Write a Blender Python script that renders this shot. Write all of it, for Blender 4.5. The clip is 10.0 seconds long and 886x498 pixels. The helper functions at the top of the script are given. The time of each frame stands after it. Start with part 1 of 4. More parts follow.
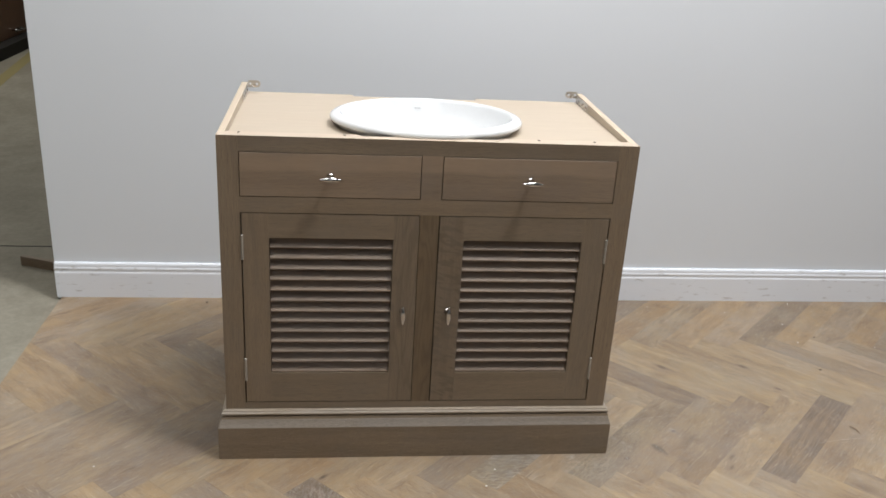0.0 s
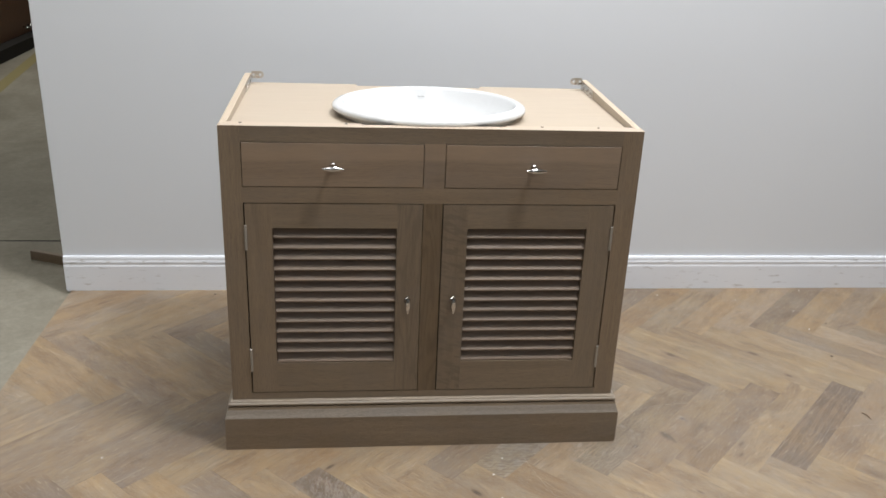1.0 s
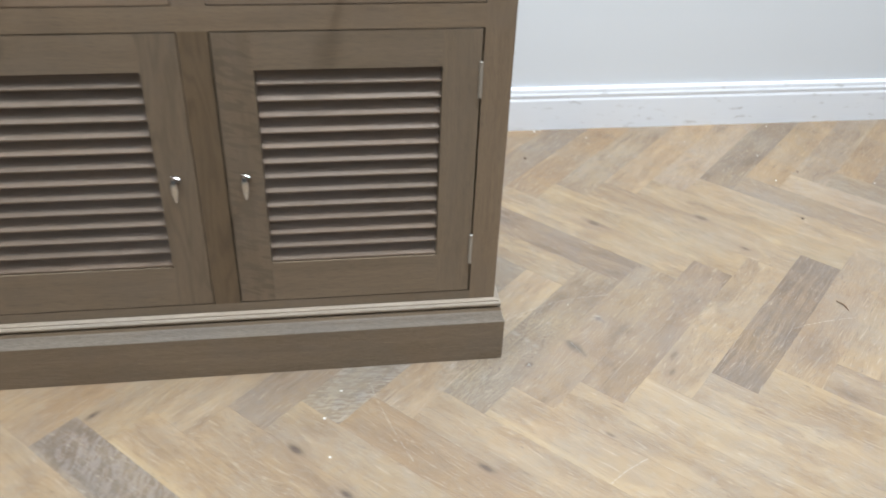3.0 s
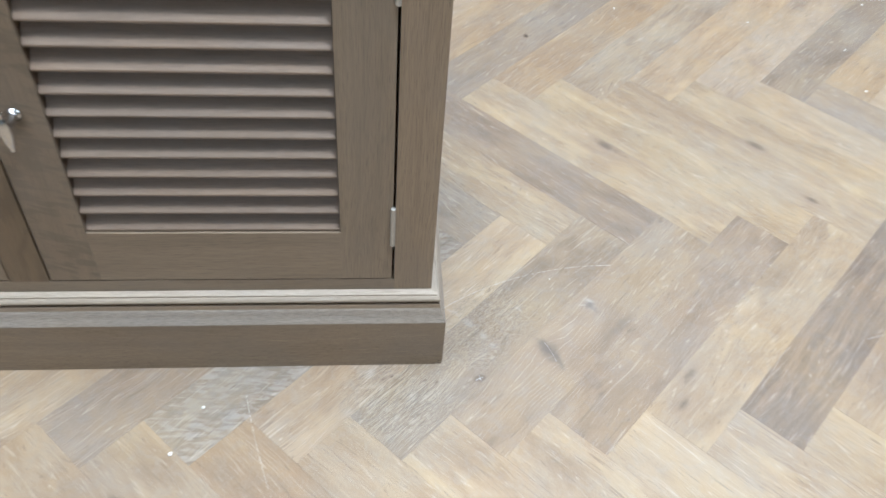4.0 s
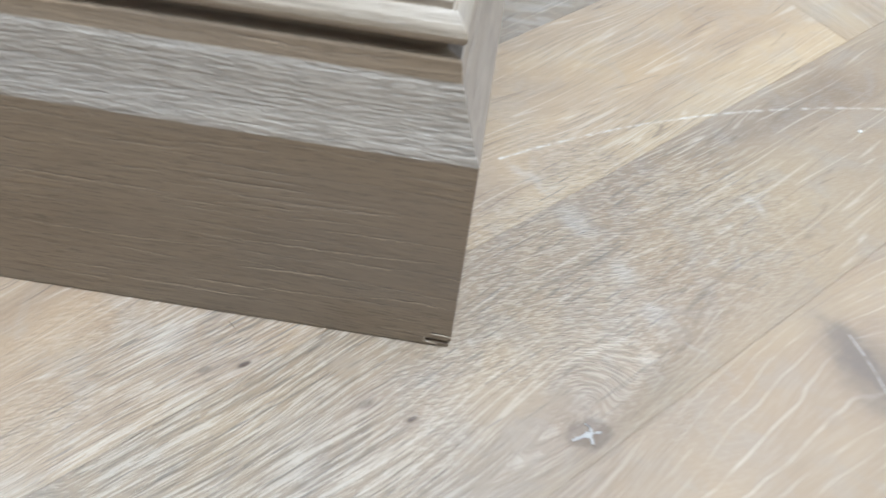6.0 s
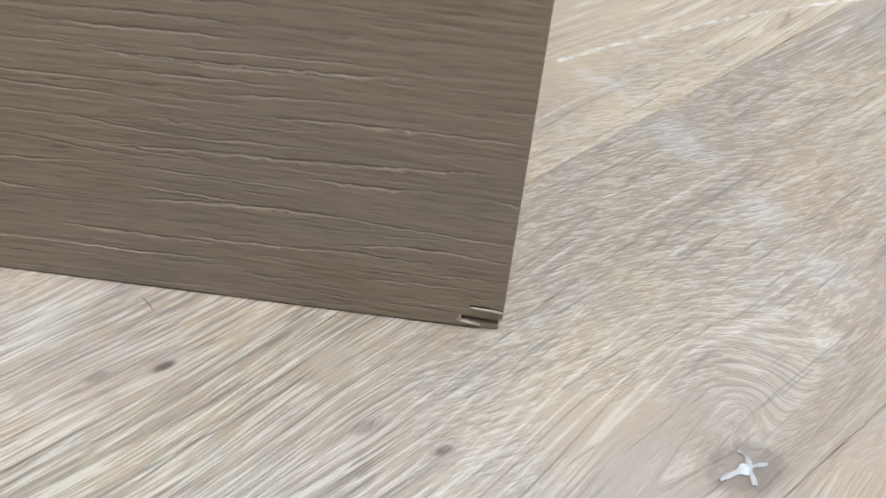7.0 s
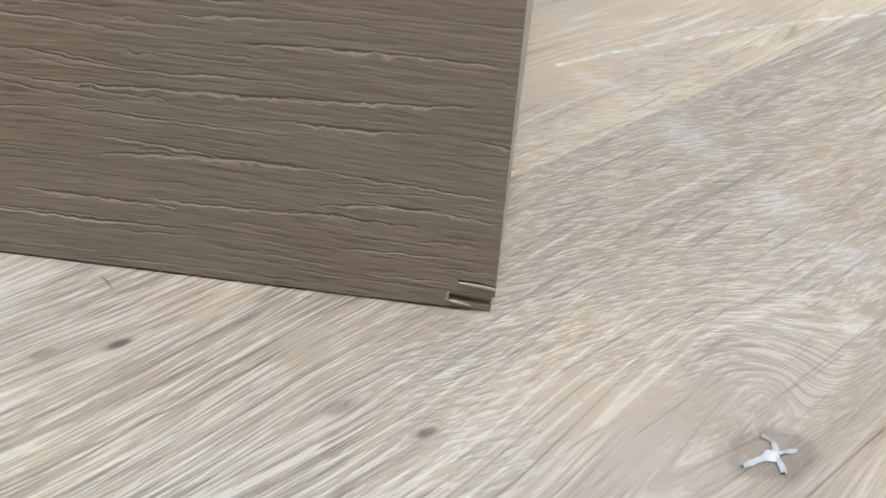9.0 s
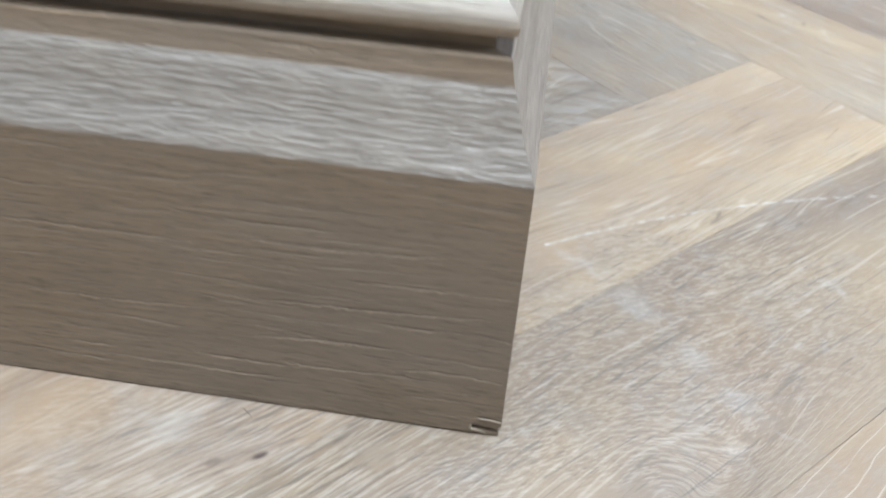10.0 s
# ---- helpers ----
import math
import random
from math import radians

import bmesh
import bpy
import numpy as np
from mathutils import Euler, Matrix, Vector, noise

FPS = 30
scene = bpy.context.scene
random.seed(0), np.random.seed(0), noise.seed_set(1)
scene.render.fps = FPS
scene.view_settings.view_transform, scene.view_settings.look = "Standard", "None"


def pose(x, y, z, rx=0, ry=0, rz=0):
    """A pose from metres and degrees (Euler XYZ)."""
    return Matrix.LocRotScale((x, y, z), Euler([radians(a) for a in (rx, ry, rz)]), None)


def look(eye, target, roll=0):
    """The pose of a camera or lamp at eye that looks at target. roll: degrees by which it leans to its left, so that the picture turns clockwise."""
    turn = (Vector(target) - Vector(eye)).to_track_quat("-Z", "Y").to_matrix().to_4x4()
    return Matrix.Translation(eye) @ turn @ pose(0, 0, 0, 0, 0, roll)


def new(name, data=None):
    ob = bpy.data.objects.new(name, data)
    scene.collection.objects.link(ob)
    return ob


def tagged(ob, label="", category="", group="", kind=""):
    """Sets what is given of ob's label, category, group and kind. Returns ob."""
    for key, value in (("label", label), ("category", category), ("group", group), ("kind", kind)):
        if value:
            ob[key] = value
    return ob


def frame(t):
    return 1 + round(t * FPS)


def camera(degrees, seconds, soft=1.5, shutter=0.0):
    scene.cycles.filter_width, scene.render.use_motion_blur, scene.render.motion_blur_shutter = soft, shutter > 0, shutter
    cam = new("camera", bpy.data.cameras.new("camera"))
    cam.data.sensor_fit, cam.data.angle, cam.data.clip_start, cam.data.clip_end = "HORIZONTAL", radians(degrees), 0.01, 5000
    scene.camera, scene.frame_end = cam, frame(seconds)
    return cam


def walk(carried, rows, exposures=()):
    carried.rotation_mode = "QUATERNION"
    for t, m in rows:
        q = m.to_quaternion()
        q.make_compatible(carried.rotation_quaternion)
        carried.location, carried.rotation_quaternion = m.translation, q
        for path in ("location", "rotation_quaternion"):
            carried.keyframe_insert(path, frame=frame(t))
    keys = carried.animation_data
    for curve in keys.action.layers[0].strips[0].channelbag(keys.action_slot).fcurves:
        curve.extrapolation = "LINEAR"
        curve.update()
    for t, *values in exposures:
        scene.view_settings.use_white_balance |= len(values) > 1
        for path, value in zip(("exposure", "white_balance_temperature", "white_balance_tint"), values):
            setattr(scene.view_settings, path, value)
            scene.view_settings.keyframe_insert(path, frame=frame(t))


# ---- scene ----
cam = camera(54.2, 10.0, soft=1.6, shutter=0.35)
PATH = [
    (0, (-0.197, -1.753, 1.244), (0.042, 0.09, 0.506), 3.5),
    (0.5, (-0.191, -1.754, 1.242), (0.041, 0.088, 0.499), 3.3),
    (1, (-0.174, -1.751, 1.234), (0.033, 0.089, 0.478), 2.5),
    (1.5, (-0.122, -1.717, 1.213), (0.056, 0.114, 0.428), 1.4),
    (2, (-0.06, -1.602, 1.178), (0.071, 0.177, 0.273), 0.0),
    (2.5, (0.012, -1.371, 1.131), (0.223, 0.336, 0.11), 0.9),
    (3, (0.175, -1.153, 1.047), (0.43, 0.477, -0.085), 2.3),
    (3.2, (0.233, -1.055, 1.03), (0.487, 0.518, -0.179), 2.7),
    (4.3, (0.427, -0.488, 0.81), (0.522, 0.784, -0.73), 5.5),
    (4.5, (0.46, -0.399, 0.724), (0.506, 0.831, -0.852), 5.8),
    (5, (0.48, -0.262, 0.487), (0.505, 0.952, -1.103), 7.5),
    (5.5, (0.479, -0.195, 0.325), (0.452, 1.067, -1.226), 7.9),
    (6, (0.468, -0.155, 0.241), (0.432, 1.108, -1.31), 7.7),
    (6.2, (0.459, -0.139, 0.215), (0.412, 1.125, -1.335), 7.5),
    (7.3, (0.4684, -0.0954, 0.1237), (0.3453, 1.2432, -1.3572), 2.58),
    (7.5, (0.4698, -0.0929, 0.1098), (0.321, 1.3055, -1.3123), 1.92),
    (7.7, (0.4689, -0.095, 0.0961), (0.2803, 1.3297, -1.2949), 1.52),
    (8, (0.4624, -0.0969, 0.0903), (0.2886, 1.3546, -1.2746), 2.08),
    (8.3, (0.4678, -0.0976, 0.0932), (0.2914, 1.346, -1.2797), 2.52),
    (8.5, (0.4695, -0.0963, 0.0986), (0.2995, 1.3624, -1.2591), 2.37),
    (8.7, (0.4704, -0.0991, 0.1051), (0.3034, 1.3569, -1.2559), 2.25),
    (9, (0.4715, -0.1097, 0.1153), (0.3208, 1.3595, -1.2332), 2.84),
    (9.5, (0.4721, -0.132, 0.1442), (0.3291, 1.3745, -1.1634), 3.56),
    (10, (0.4671, -0.1594, 0.1914), (0.3058, 1.4005, -1.0498), 3.73),
]
EXPOSURES = [(0.0, -0.43, 6400, 10), (1.5, -0.38, 6400, 10), (2.0, -0.19, 6350, 9), (2.5, 0.10, 6200, 7), (3.0, 0.17, 5920, 6), (4.5, 0.45, 5440, 5), (6.0, 0.46, 5480, 5), (8.0, 0.52, 5540, 6), (9.0, 0.50, 5540, 6), (10.0, 0.48, 5440, 6)]
walk(cam, [(t, look(eye, target, roll)) for t, eye, target, roll in PATH], EXPOSURES)

# ---- light and exposure ----
world = bpy.data.worlds.new("world")
scene.world = world
world.use_nodes = True
world.node_tree.nodes["Background"].inputs[0].default_value = (0.8, 0.86, 1.0, 1)
world.node_tree.nodes["Background"].inputs[1].default_value = 0.04


def area_lamp(name, place, target, size, watts, colour):
    data = bpy.data.lights.new(name, "AREA")
    data.shape, data.size, data.energy, data.color = "DISK", size, watts, colour
    ob = new(name, data)
    ob.matrix_world = look(place, target)
    return ob


area_lamp("spot_lamp", (1.00, -0.56, 3.3), (0.6, -0.3, 0), 0.40, 78, (1.0, 0.965, 0.92))
area_lamp("unseen_soft_lamp", (0.35, 0.14, 3.45), (0.35, 0.14, 0), 1.0, 72, (0.97, 0.985, 1.0))
# unseen fill lamps, added to brighten the right side and the fronts
area_lamp("unseen_soft_lamp", (4.0, -0.55, 3.0), (0.5, 0.1, 0.3), 1.2, 25, (0.97, 0.985, 1.0))
area_lamp("unseen_soft_lamp", (0.3, -1.95, 3.45), (0.3, -1.95, 0), 1.6, 6, (0.97, 0.985, 1.0))
area_lamp("unseen_soft_lamp", (-0.6, -5.0, 3.45), (-0.6, -5.0, 0), 1.6, 42, (0.98, 0.985, 1.0))
# two more unseen lamps, added to lift the hall behind and the left floor
area_lamp("unseen_fill_lamp", (-2.8, 4.2, 3.45), (-2.8, 4.2, 0), 1.6, 88, (1.0, 0.96, 0.88))
area_lamp("unseen_fill_lamp", (-1.4, -0.75, 3.45), (-1.4, -0.75, 0), 1.4, 51, (1.0, 0.96, 0.88))

# ---- materials ----


class Graph:
    """A small hand for building node materials."""

    def __init__(self, name):
        self.mat = bpy.data.materials.new(name)
        self.mat.use_nodes = True
        self.tree = self.mat.node_tree
        self.bsdf = self.tree.nodes["Principled BSDF"]

    def add(self, kind, settings=None, **inputs):
        n = self.tree.nodes.new(kind)
        for key, value in (settings or {}).items():
            setattr(n, key, value)
        for key, value in inputs.items():
            self.put(n, int(key[1:]) if key[0] == "i" and key[1:].isdigit() else key, value)
        return n

    def put(self, n, key, value):
        if hasattr(value, "is_output"):
            self.tree.links.new(value, n.inputs[key])
        else:
            n.inputs[key].default_value = value

    def math(self, op, a, b=0.0, c=0.0):
        return self.add("ShaderNodeMath", {"operation": op}, i0=a, i1=b, i2=c).outputs[0]

    def vec(self, op, a, b=(0, 0, 0)):
        n = self.add("ShaderNodeVectorMath", {"operation": op}, i0=a, i1=b)
        return n.outputs["Value"] if op in ("DOT_PRODUCT", "LENGTH") else n.outputs[0]

    def split(self, v):
        return self.add("ShaderNodeSeparateXYZ", None, i0=v).outputs

    def join(self, x, y, z):
        return self.add("ShaderNodeCombineXYZ", None, i0=x, i1=y, i2=z).outputs[0]

    def noise(self, v, scale, detail=3.0, rough=0.55, warp=0.0):
        n = self.add("ShaderNodeTexNoise", None, Vector=v, Scale=scale, Detail=detail, Roughness=rough, Distortion=warp)
        return n.outputs[0]

    def ramp(self, f, stops):
        n = self.add("ShaderNodeValToRGB", None, i0=f)
        e = n.color_ramp.elements
        while len(e) < len(stops):
            e.new(0.5)
        for k, (at, col) in enumerate(stops):
            e[k].position = at
            e[k].color = (*col, 1) if isinstance(col, tuple) else (col, col, col, 1)
        return n.outputs[0]

    def mix(self, f, a, b, kind="MIX"):
        n = self.tree.nodes.new("ShaderNodeMix")
        n.data_type, n.blend_type = "RGBA", kind
        for key, value in ((0, f), (6, a), (7, b)):
            self.put(n, key, (*value, 1) if isinstance(value, tuple) and len(value) == 3 else value)
        return n.outputs[2]

    def bump(self, height, strength, distance, normal=None):
        n = self.add("ShaderNodeBump", None, Height=height, Strength=strength, Distance=distance)
        if normal is not None:
            self.put(n, "Normal", normal)
        return n.outputs[0]

    def done(self, colour, rough, normal=None, metal=0.0, spec=None):
        self.put(self.bsdf, "Base Color", (*colour, 1) if isinstance(colour, tuple) else colour)
        self.put(self.bsdf, "Roughness", rough)
        self.put(self.bsdf, "Metallic", metal)
        if spec is not None:
            self.put(self.bsdf, "Specular IOR Level", spec)
        if normal is not None:
            self.put(self.bsdf, "Normal", normal)
        return self.mat


# the longest open cracks in the plinth's face: x, z, x, z, rise at the middle, half width
CRACKS = [(0.392, 0.0400, 0.4640, 0.0435, -0.0006, 0.00026), (0.401, 0.0264, 0.4400, 0.0284, 0.0009, 0.00034), (0.437, 0.0283, 0.4700, 0.0266, -0.0001, 0.00020), (0.383, 0.0172, 0.4140, 0.0167, -0.0002, 0.00026),
          (0.408, 0.0180, 0.4380, 0.0188, -0.0004, 0.00022), (0.436, 0.0200, 0.4640, 0.0224, 0.0012, 0.00024), (0.446, 0.0228, 0.4700, 0.0215, 0.0002, 0.00020), (0.433, 0.0372, 0.4570, 0.0377, -0.0003, 0.00026),
          (0.463, 0.0374, 0.4702, 0.0367, 0.0001, 0.00028), (0.446, 0.0061, 0.4640, 0.0068, 0.0001, 0.00016), (0.340, 0.0330, 0.3980, 0.0352, -0.0008, 0.00028), (0.300, 0.0540, 0.3900, 0.0560, 0.0012, 0.00026),
          (0.400, 0.0600, 0.4520, 0.0612, -0.0006, 0.00022), (0.350, 0.0110, 0.4020, 0.0122, 0.0004, 0.00018), (0.425, 0.0500, 0.4690, 0.0508, 0.0005, 0.00022), (0.402, 0.0300, 0.4230, 0.0287, 0.0004, 0.00022)]


def stained_oak(name, axis, dark=(0.131, 0.099, 0.067), light=(0.265, 0.206, 0.146), crack=0.15, contrast=1.0, flake=0.0, board=0.0, figure=0.0, relief=0.0):
    """Grey-brown stained, brushed oak; axis: the way of the grain in the thing's own space."""
    g = Graph(name)
    info = g.add("ShaderNodeObjectInfo").outputs["Random"]
    x, y, z = g.split(g.add("ShaderNodeTexCoord").outputs["Object"])
    along = {"x": x, "y": y, "z": z}[axis]
    across = {"x": g.math("ADD", z, y), "y": g.math("SUBTRACT", z, g.math("ABSOLUTE", x)), "z": g.math("ADD", x, y)}[axis]
    shift = g.math("MULTIPLY", info, 37.0)
    wander = g.noise(g.join(g.math("MULTIPLY", along, 3.0), g.math("MULTIPLY", across, 7.0), shift), 1.0, 2.0)
    bent = g.math("ADD", across, g.math("MULTIPLY", g.math("SUBTRACT", wander, 0.5), 0.03))
    rough_sawn = crack > 0.5
    grain_at = g.join(g.math("MULTIPLY", along, 40.0 if rough_sawn else 14.0), g.math("MULTIPLY", bent, 760.0), shift)
    fine = g.noise(grain_at, 1.0, 4.0, 0.6)
    wide_at = g.join(g.math("MULTIPLY", along, 2.2), g.math("MULTIPLY", bent, 46.0), shift)
    wide = g.noise(wide_at, 1.0, 3.0, 0.5)
    pores_at = g.join(g.math("MULTIPLY", along, 150.0 if rough_sawn else 55.0), g.math("MULTIPLY", bent, 2100.0), shift)
    pores = g.noise(pores_at, 1.0, 2.0, 0.5)
    body = g.mix(g.math("MULTIPLY", wide, 1.0), dark, light)
    body = g.mix(g.math("MULTIPLY", g.math("SUBTRACT", fine, 0.38), 0.75 * contrast), body, tuple(min(1, c * 1.4) for c in light), "MIX")
    tone = g.ramp(info, [(0.0, (0.90, 0.88, 0.86)), (0.5, (1.0, 1.0, 1.0)), (1.0, (1.10, 1.06, 1.02))])
    body = g.mix(1.0, body, tone, "MULTIPLY")
    dark_pore = g.ramp(pores, [(0.32, 0.45), (0.46, 1.0)])
    body = g.mix(0.55 * contrast, body, dark_pore, "MULTIPLY")
    if flake:
        slant = g.math("ADD", along, g.math("MULTIPLY", across, 0.3))
        ripple = g.noise(g.join(g.math("MULTIPLY", slant, 125.0), g.math("MULTIPLY", across, 32.0), shift), 1.0, 1.0, 0.5, 0.4)
        body = g.mix(g.math("MULTIPLY", g.ramp(ripple, [(0.48, 0.0), (0.60, 1.0)]), flake), body, tuple(c * 0.42 for c in light))
    # lighter tone above the given height, with a wavering edge
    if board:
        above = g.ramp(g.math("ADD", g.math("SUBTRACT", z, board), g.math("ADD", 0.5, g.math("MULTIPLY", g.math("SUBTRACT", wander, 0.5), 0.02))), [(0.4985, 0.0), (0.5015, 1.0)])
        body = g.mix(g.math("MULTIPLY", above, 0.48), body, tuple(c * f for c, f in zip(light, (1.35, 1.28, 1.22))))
    if figure:
        arch = g.noise(g.join(g.math("MULTIPLY", along, 3.2), g.math("MULTIPLY", across, 24.0), shift), 1.0, 1.5)
        band = g.math("PINGPONG", g.math("ADD", g.math("MULTIPLY", arch, 11.0), g.math("MULTIPLY", fine, 0.5)), 0.5)
        body = g.mix(g.math("MULTIPLY", g.ramp(band, [(0.06, 1.0), (0.24, 0.0)]), figure), body, tuple(c * 0.5 for c in dark))
    # long open cracks of the brushed surface, on the upright face only
    jag = g.noise(g.join(g.math("MULTIPLY", along, 330.0), g.math("MULTIPLY", across, 330.0), shift), 1.0, 3.0, 0.6)
    drift = g.noise(g.join(g.math("MULTIPLY", along, 11.0), g.math("MULTIPLY", across, 70.0), g.math("ADD", shift, 9.0)), 1.0, 2.0)
    ragged = g.math("ADD", across, g.math("ADD", g.math("MULTIPLY", g.math("SUBTRACT", jag, 0.5), 0.0013), g.math("MULTIPLY", drift, 0.010)))
    line = g.math("MULTIPLY", ragged, 330.0)
    number = g.math("FLOOR", line)
    apart = g.math("ABSOLUTE", g.math("SUBTRACT", g.math("FRACT", line), 0.5))
    gate = g.noise(g.join(g.math("MULTIPLY", along, 30.0), g.math("MULTIPLY", number, 7.3), g.math("ADD", shift, 3.0)), 1.0, 1.5)
    patch = g.ramp(g.noise(g.join(g.math("MULTIPLY", along, 16.0), g.math("MULTIPLY", across, 42.0), g.math("ADD", shift, 41.0)), 1.0, 2.0), [(0.40, 0.08), (0.60, 1.0)])
    open_by = g.math("MULTIPLY", g.ramp(gate, [(0.50, 0.0), (0.64, 1.0)] if rough_sawn else [(0.45, 0.0), (0.64, 1.0)]), patch)
    slit = g.math("SUBTRACT", 1.0, g.math("MULTIPLY", g.math("GREATER_THAN", open_by, 0.001), g.math("MAXIMUM", 0.0, g.math("SUBTRACT", 1.0, g.math("DIVIDE", apart, g.math("ADD", 0.035, g.math("MULTIPLY", open_by, 0.085)))))))
    lip_light = None
    if crack > 0.5:
        hair = g.math("MULTIPLY", g.math("ADD", ragged, g.math("MULTIPLY", jag, 0.0007)), 560.0)
        hair_gate = g.ramp(g.noise(g.join(g.math("MULTIPLY", along, 55.0), g.math("MULTIPLY", g.math("FLOOR", hair), 5.1), g.math("ADD", shift, 13.0)), 1.0, 2.0), [(0.54, 0.0), (0.64, 1.0)])
        hair_gate = g.math("MULTIPLY", hair_gate, patch)
        hair_off = g.math("SUBTRACT", g.math("FRACT", hair), 0.5)
        hairs = g.math("MULTIPLY", hair_gate, g.math("MAXIMUM", 0.0, g.math("SUBTRACT", 1.0, g.math("DIVIDE", g.math("ABSOLUTE", hair_off), 0.10))))
        slit = g.math("SUBTRACT", slit, g.math("MULTIPLY", hairs, 0.75))
        # light caught on each crack's torn lower lip, put into the colour
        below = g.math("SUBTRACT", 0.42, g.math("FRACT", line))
        lip_light = g.math("MULTIPLY", open_by, g.math("MAXIMUM", 0.0, g.math("SUBTRACT", 1.0, g.math("DIVIDE", g.math("ABSOLUTE", g.math("SUBTRACT", below, 0.02)), 0.085))))
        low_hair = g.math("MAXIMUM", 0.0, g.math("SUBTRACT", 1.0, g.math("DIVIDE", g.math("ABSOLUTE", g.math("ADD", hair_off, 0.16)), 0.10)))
        lip_light = g.math("MAXIMUM", lip_light, g.math("MULTIPLY", g.math("MULTIPLY", low_hair, hair_gate), 0.55))
        # the longest cracks, each with its torn lip lightened the same way
        torn = g.math("ADD", g.math("MULTIPLY", g.math("SUBTRACT", jag, 0.5), 0.0016), g.math("MULTIPLY", g.math("SUBTRACT", wander, 0.5), 0.0030))
        for x0, z0, x1, z1, rise, half in CRACKS:
            f = g.math("DIVIDE", g.math("SUBTRACT", x, x0), x1 - x0)
            inside = g.math("MAXIMUM", 0.0, g.math("MULTIPLY", g.math("MULTIPLY", f, g.math("SUBTRACT", 1.0, f)), 4.0))
            wide_by = g.math("MULTIPLY", g.math("POWER", inside, 0.4), g.math("MULTIPLY", half * 2.2, g.ramp(jag, [(0.30, 0.25), (0.70, 1.0)])))
            off = g.math("SUBTRACT", g.math("ADD", z, torn), g.math("ADD", z0, g.math("ADD", g.math("MULTIPLY", f, z1 - z0), g.math("MULTIPLY", inside, rise))))
            gap_by = g.math("MAXIMUM", 0.0, g.math("SUBTRACT", 1.0, g.math("DIVIDE", g.math("ABSOLUTE", off), g.math("ADD", wide_by, 1e-6))))
            slit = g.math("SUBTRACT", slit, g.math("MULTIPLY", gap_by, 1.1))
            lip_light_by = g.math("MAXIMUM", 0.0, g.math("SUBTRACT", 1.0, g.math("DIVIDE", g.math("ABSOLUTE", g.math("ADD", off, g.math("MULTIPLY", wide_by, 1.25))), g.math("ADD", g.math("MULTIPLY", wide_by, 0.9), 1e-6))))
            lip_light = g.math("MAXIMUM", lip_light, g.math("MULTIPLY", lip_light_by, 0.9))
        slit = g.math("MAXIMUM", slit, -0.6)
    cloud = g.noise(g.join(g.math("MULTIPLY", along, 9.0), g.math("MULTIPLY", across, 16.0), g.math("ADD", shift, 21.0)), 1.0, 3.0, 0.6)
    body = g.mix(g.math("MULTIPLY", g.ramp(cloud, [(0.45, 0.0), (0.65, 1.0)]), 0.42 if rough_sawn else 0.35), body, tuple(c * f for c, f in zip(light, (0.72, 0.76, 0.86))))
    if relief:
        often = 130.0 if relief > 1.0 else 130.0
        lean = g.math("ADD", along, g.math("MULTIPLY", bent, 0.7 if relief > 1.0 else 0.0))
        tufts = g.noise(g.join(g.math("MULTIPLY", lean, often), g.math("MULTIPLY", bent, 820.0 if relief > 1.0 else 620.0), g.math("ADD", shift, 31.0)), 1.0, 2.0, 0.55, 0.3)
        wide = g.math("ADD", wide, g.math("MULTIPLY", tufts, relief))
        # relief put into the colour as well: lit ridges paler, hollows darker
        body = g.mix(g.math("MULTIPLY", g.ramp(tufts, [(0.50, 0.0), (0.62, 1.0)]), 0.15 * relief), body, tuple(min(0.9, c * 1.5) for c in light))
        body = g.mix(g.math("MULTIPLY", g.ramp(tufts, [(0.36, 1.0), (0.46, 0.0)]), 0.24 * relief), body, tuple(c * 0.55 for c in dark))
    height = g.math("ADD", g.math("MULTIPLY", wide, 0.5), g.math("MULTIPLY", slit, 0.55 * crack))
    height = g.math("ADD", height, g.math("ADD", g.math("MULTIPLY", fine, 0.22), g.math("MULTIPLY", pores, 0.10)))
    body = g.mix(g.math("MULTIPLY", g.math("SUBTRACT", 1.0, slit), (0.27 if rough_sawn else 0.16) * crack), body, (0.07, 0.053, 0.040))
    # lower lips lightened in colour, beyond what the bump catches
    if lip_light is not None:
        body = g.mix(g.math("MULTIPLY", lip_light, 0.70), body, tuple(c * f for c, f in zip(light, (1.50, 1.46, 1.42))))
    normal = g.bump(height, 0.75 if crack > 0.5 else 0.9, 0.0013)
    return g.done(body, g.math("ADD", 0.52 if crack > 0.5 else 0.36, g.math("MULTIPLY", fine, 0.2)), normal, spec=0.35 if crack > 0.5 else 0.8)


def raw_wood(name, colour, axis="x"):
    g = Graph(name)
    x, y, z = g.split(g.add("ShaderNodeTexCoord").outputs["Object"])
    along, across = (x, y) if axis == "x" else (y, x)
    fine = g.noise(g.join(g.math("MULTIPLY", along, 9.0), g.math("MULTIPLY", across, 260.0), z), 1.0, 3.0)
    wide = g.noise(g.join(g.math("MULTIPLY", along, 3.0), g.math("MULTIPLY", across, 11.0), z), 1.0, 3.0)
    col = g.mix(fine, tuple(c * 0.86 for c in colour), tuple(min(0.9, c * 1.1) for c in colour))
    col = g.mix(g.math("MULTIPLY", wide, 0.35), col, tuple(c * d for c, d in zip(colour, (0.9, 0.84, 0.76))))
    return g.done(col, 0.6, g.bump(fine, 0.15, 0.0005))


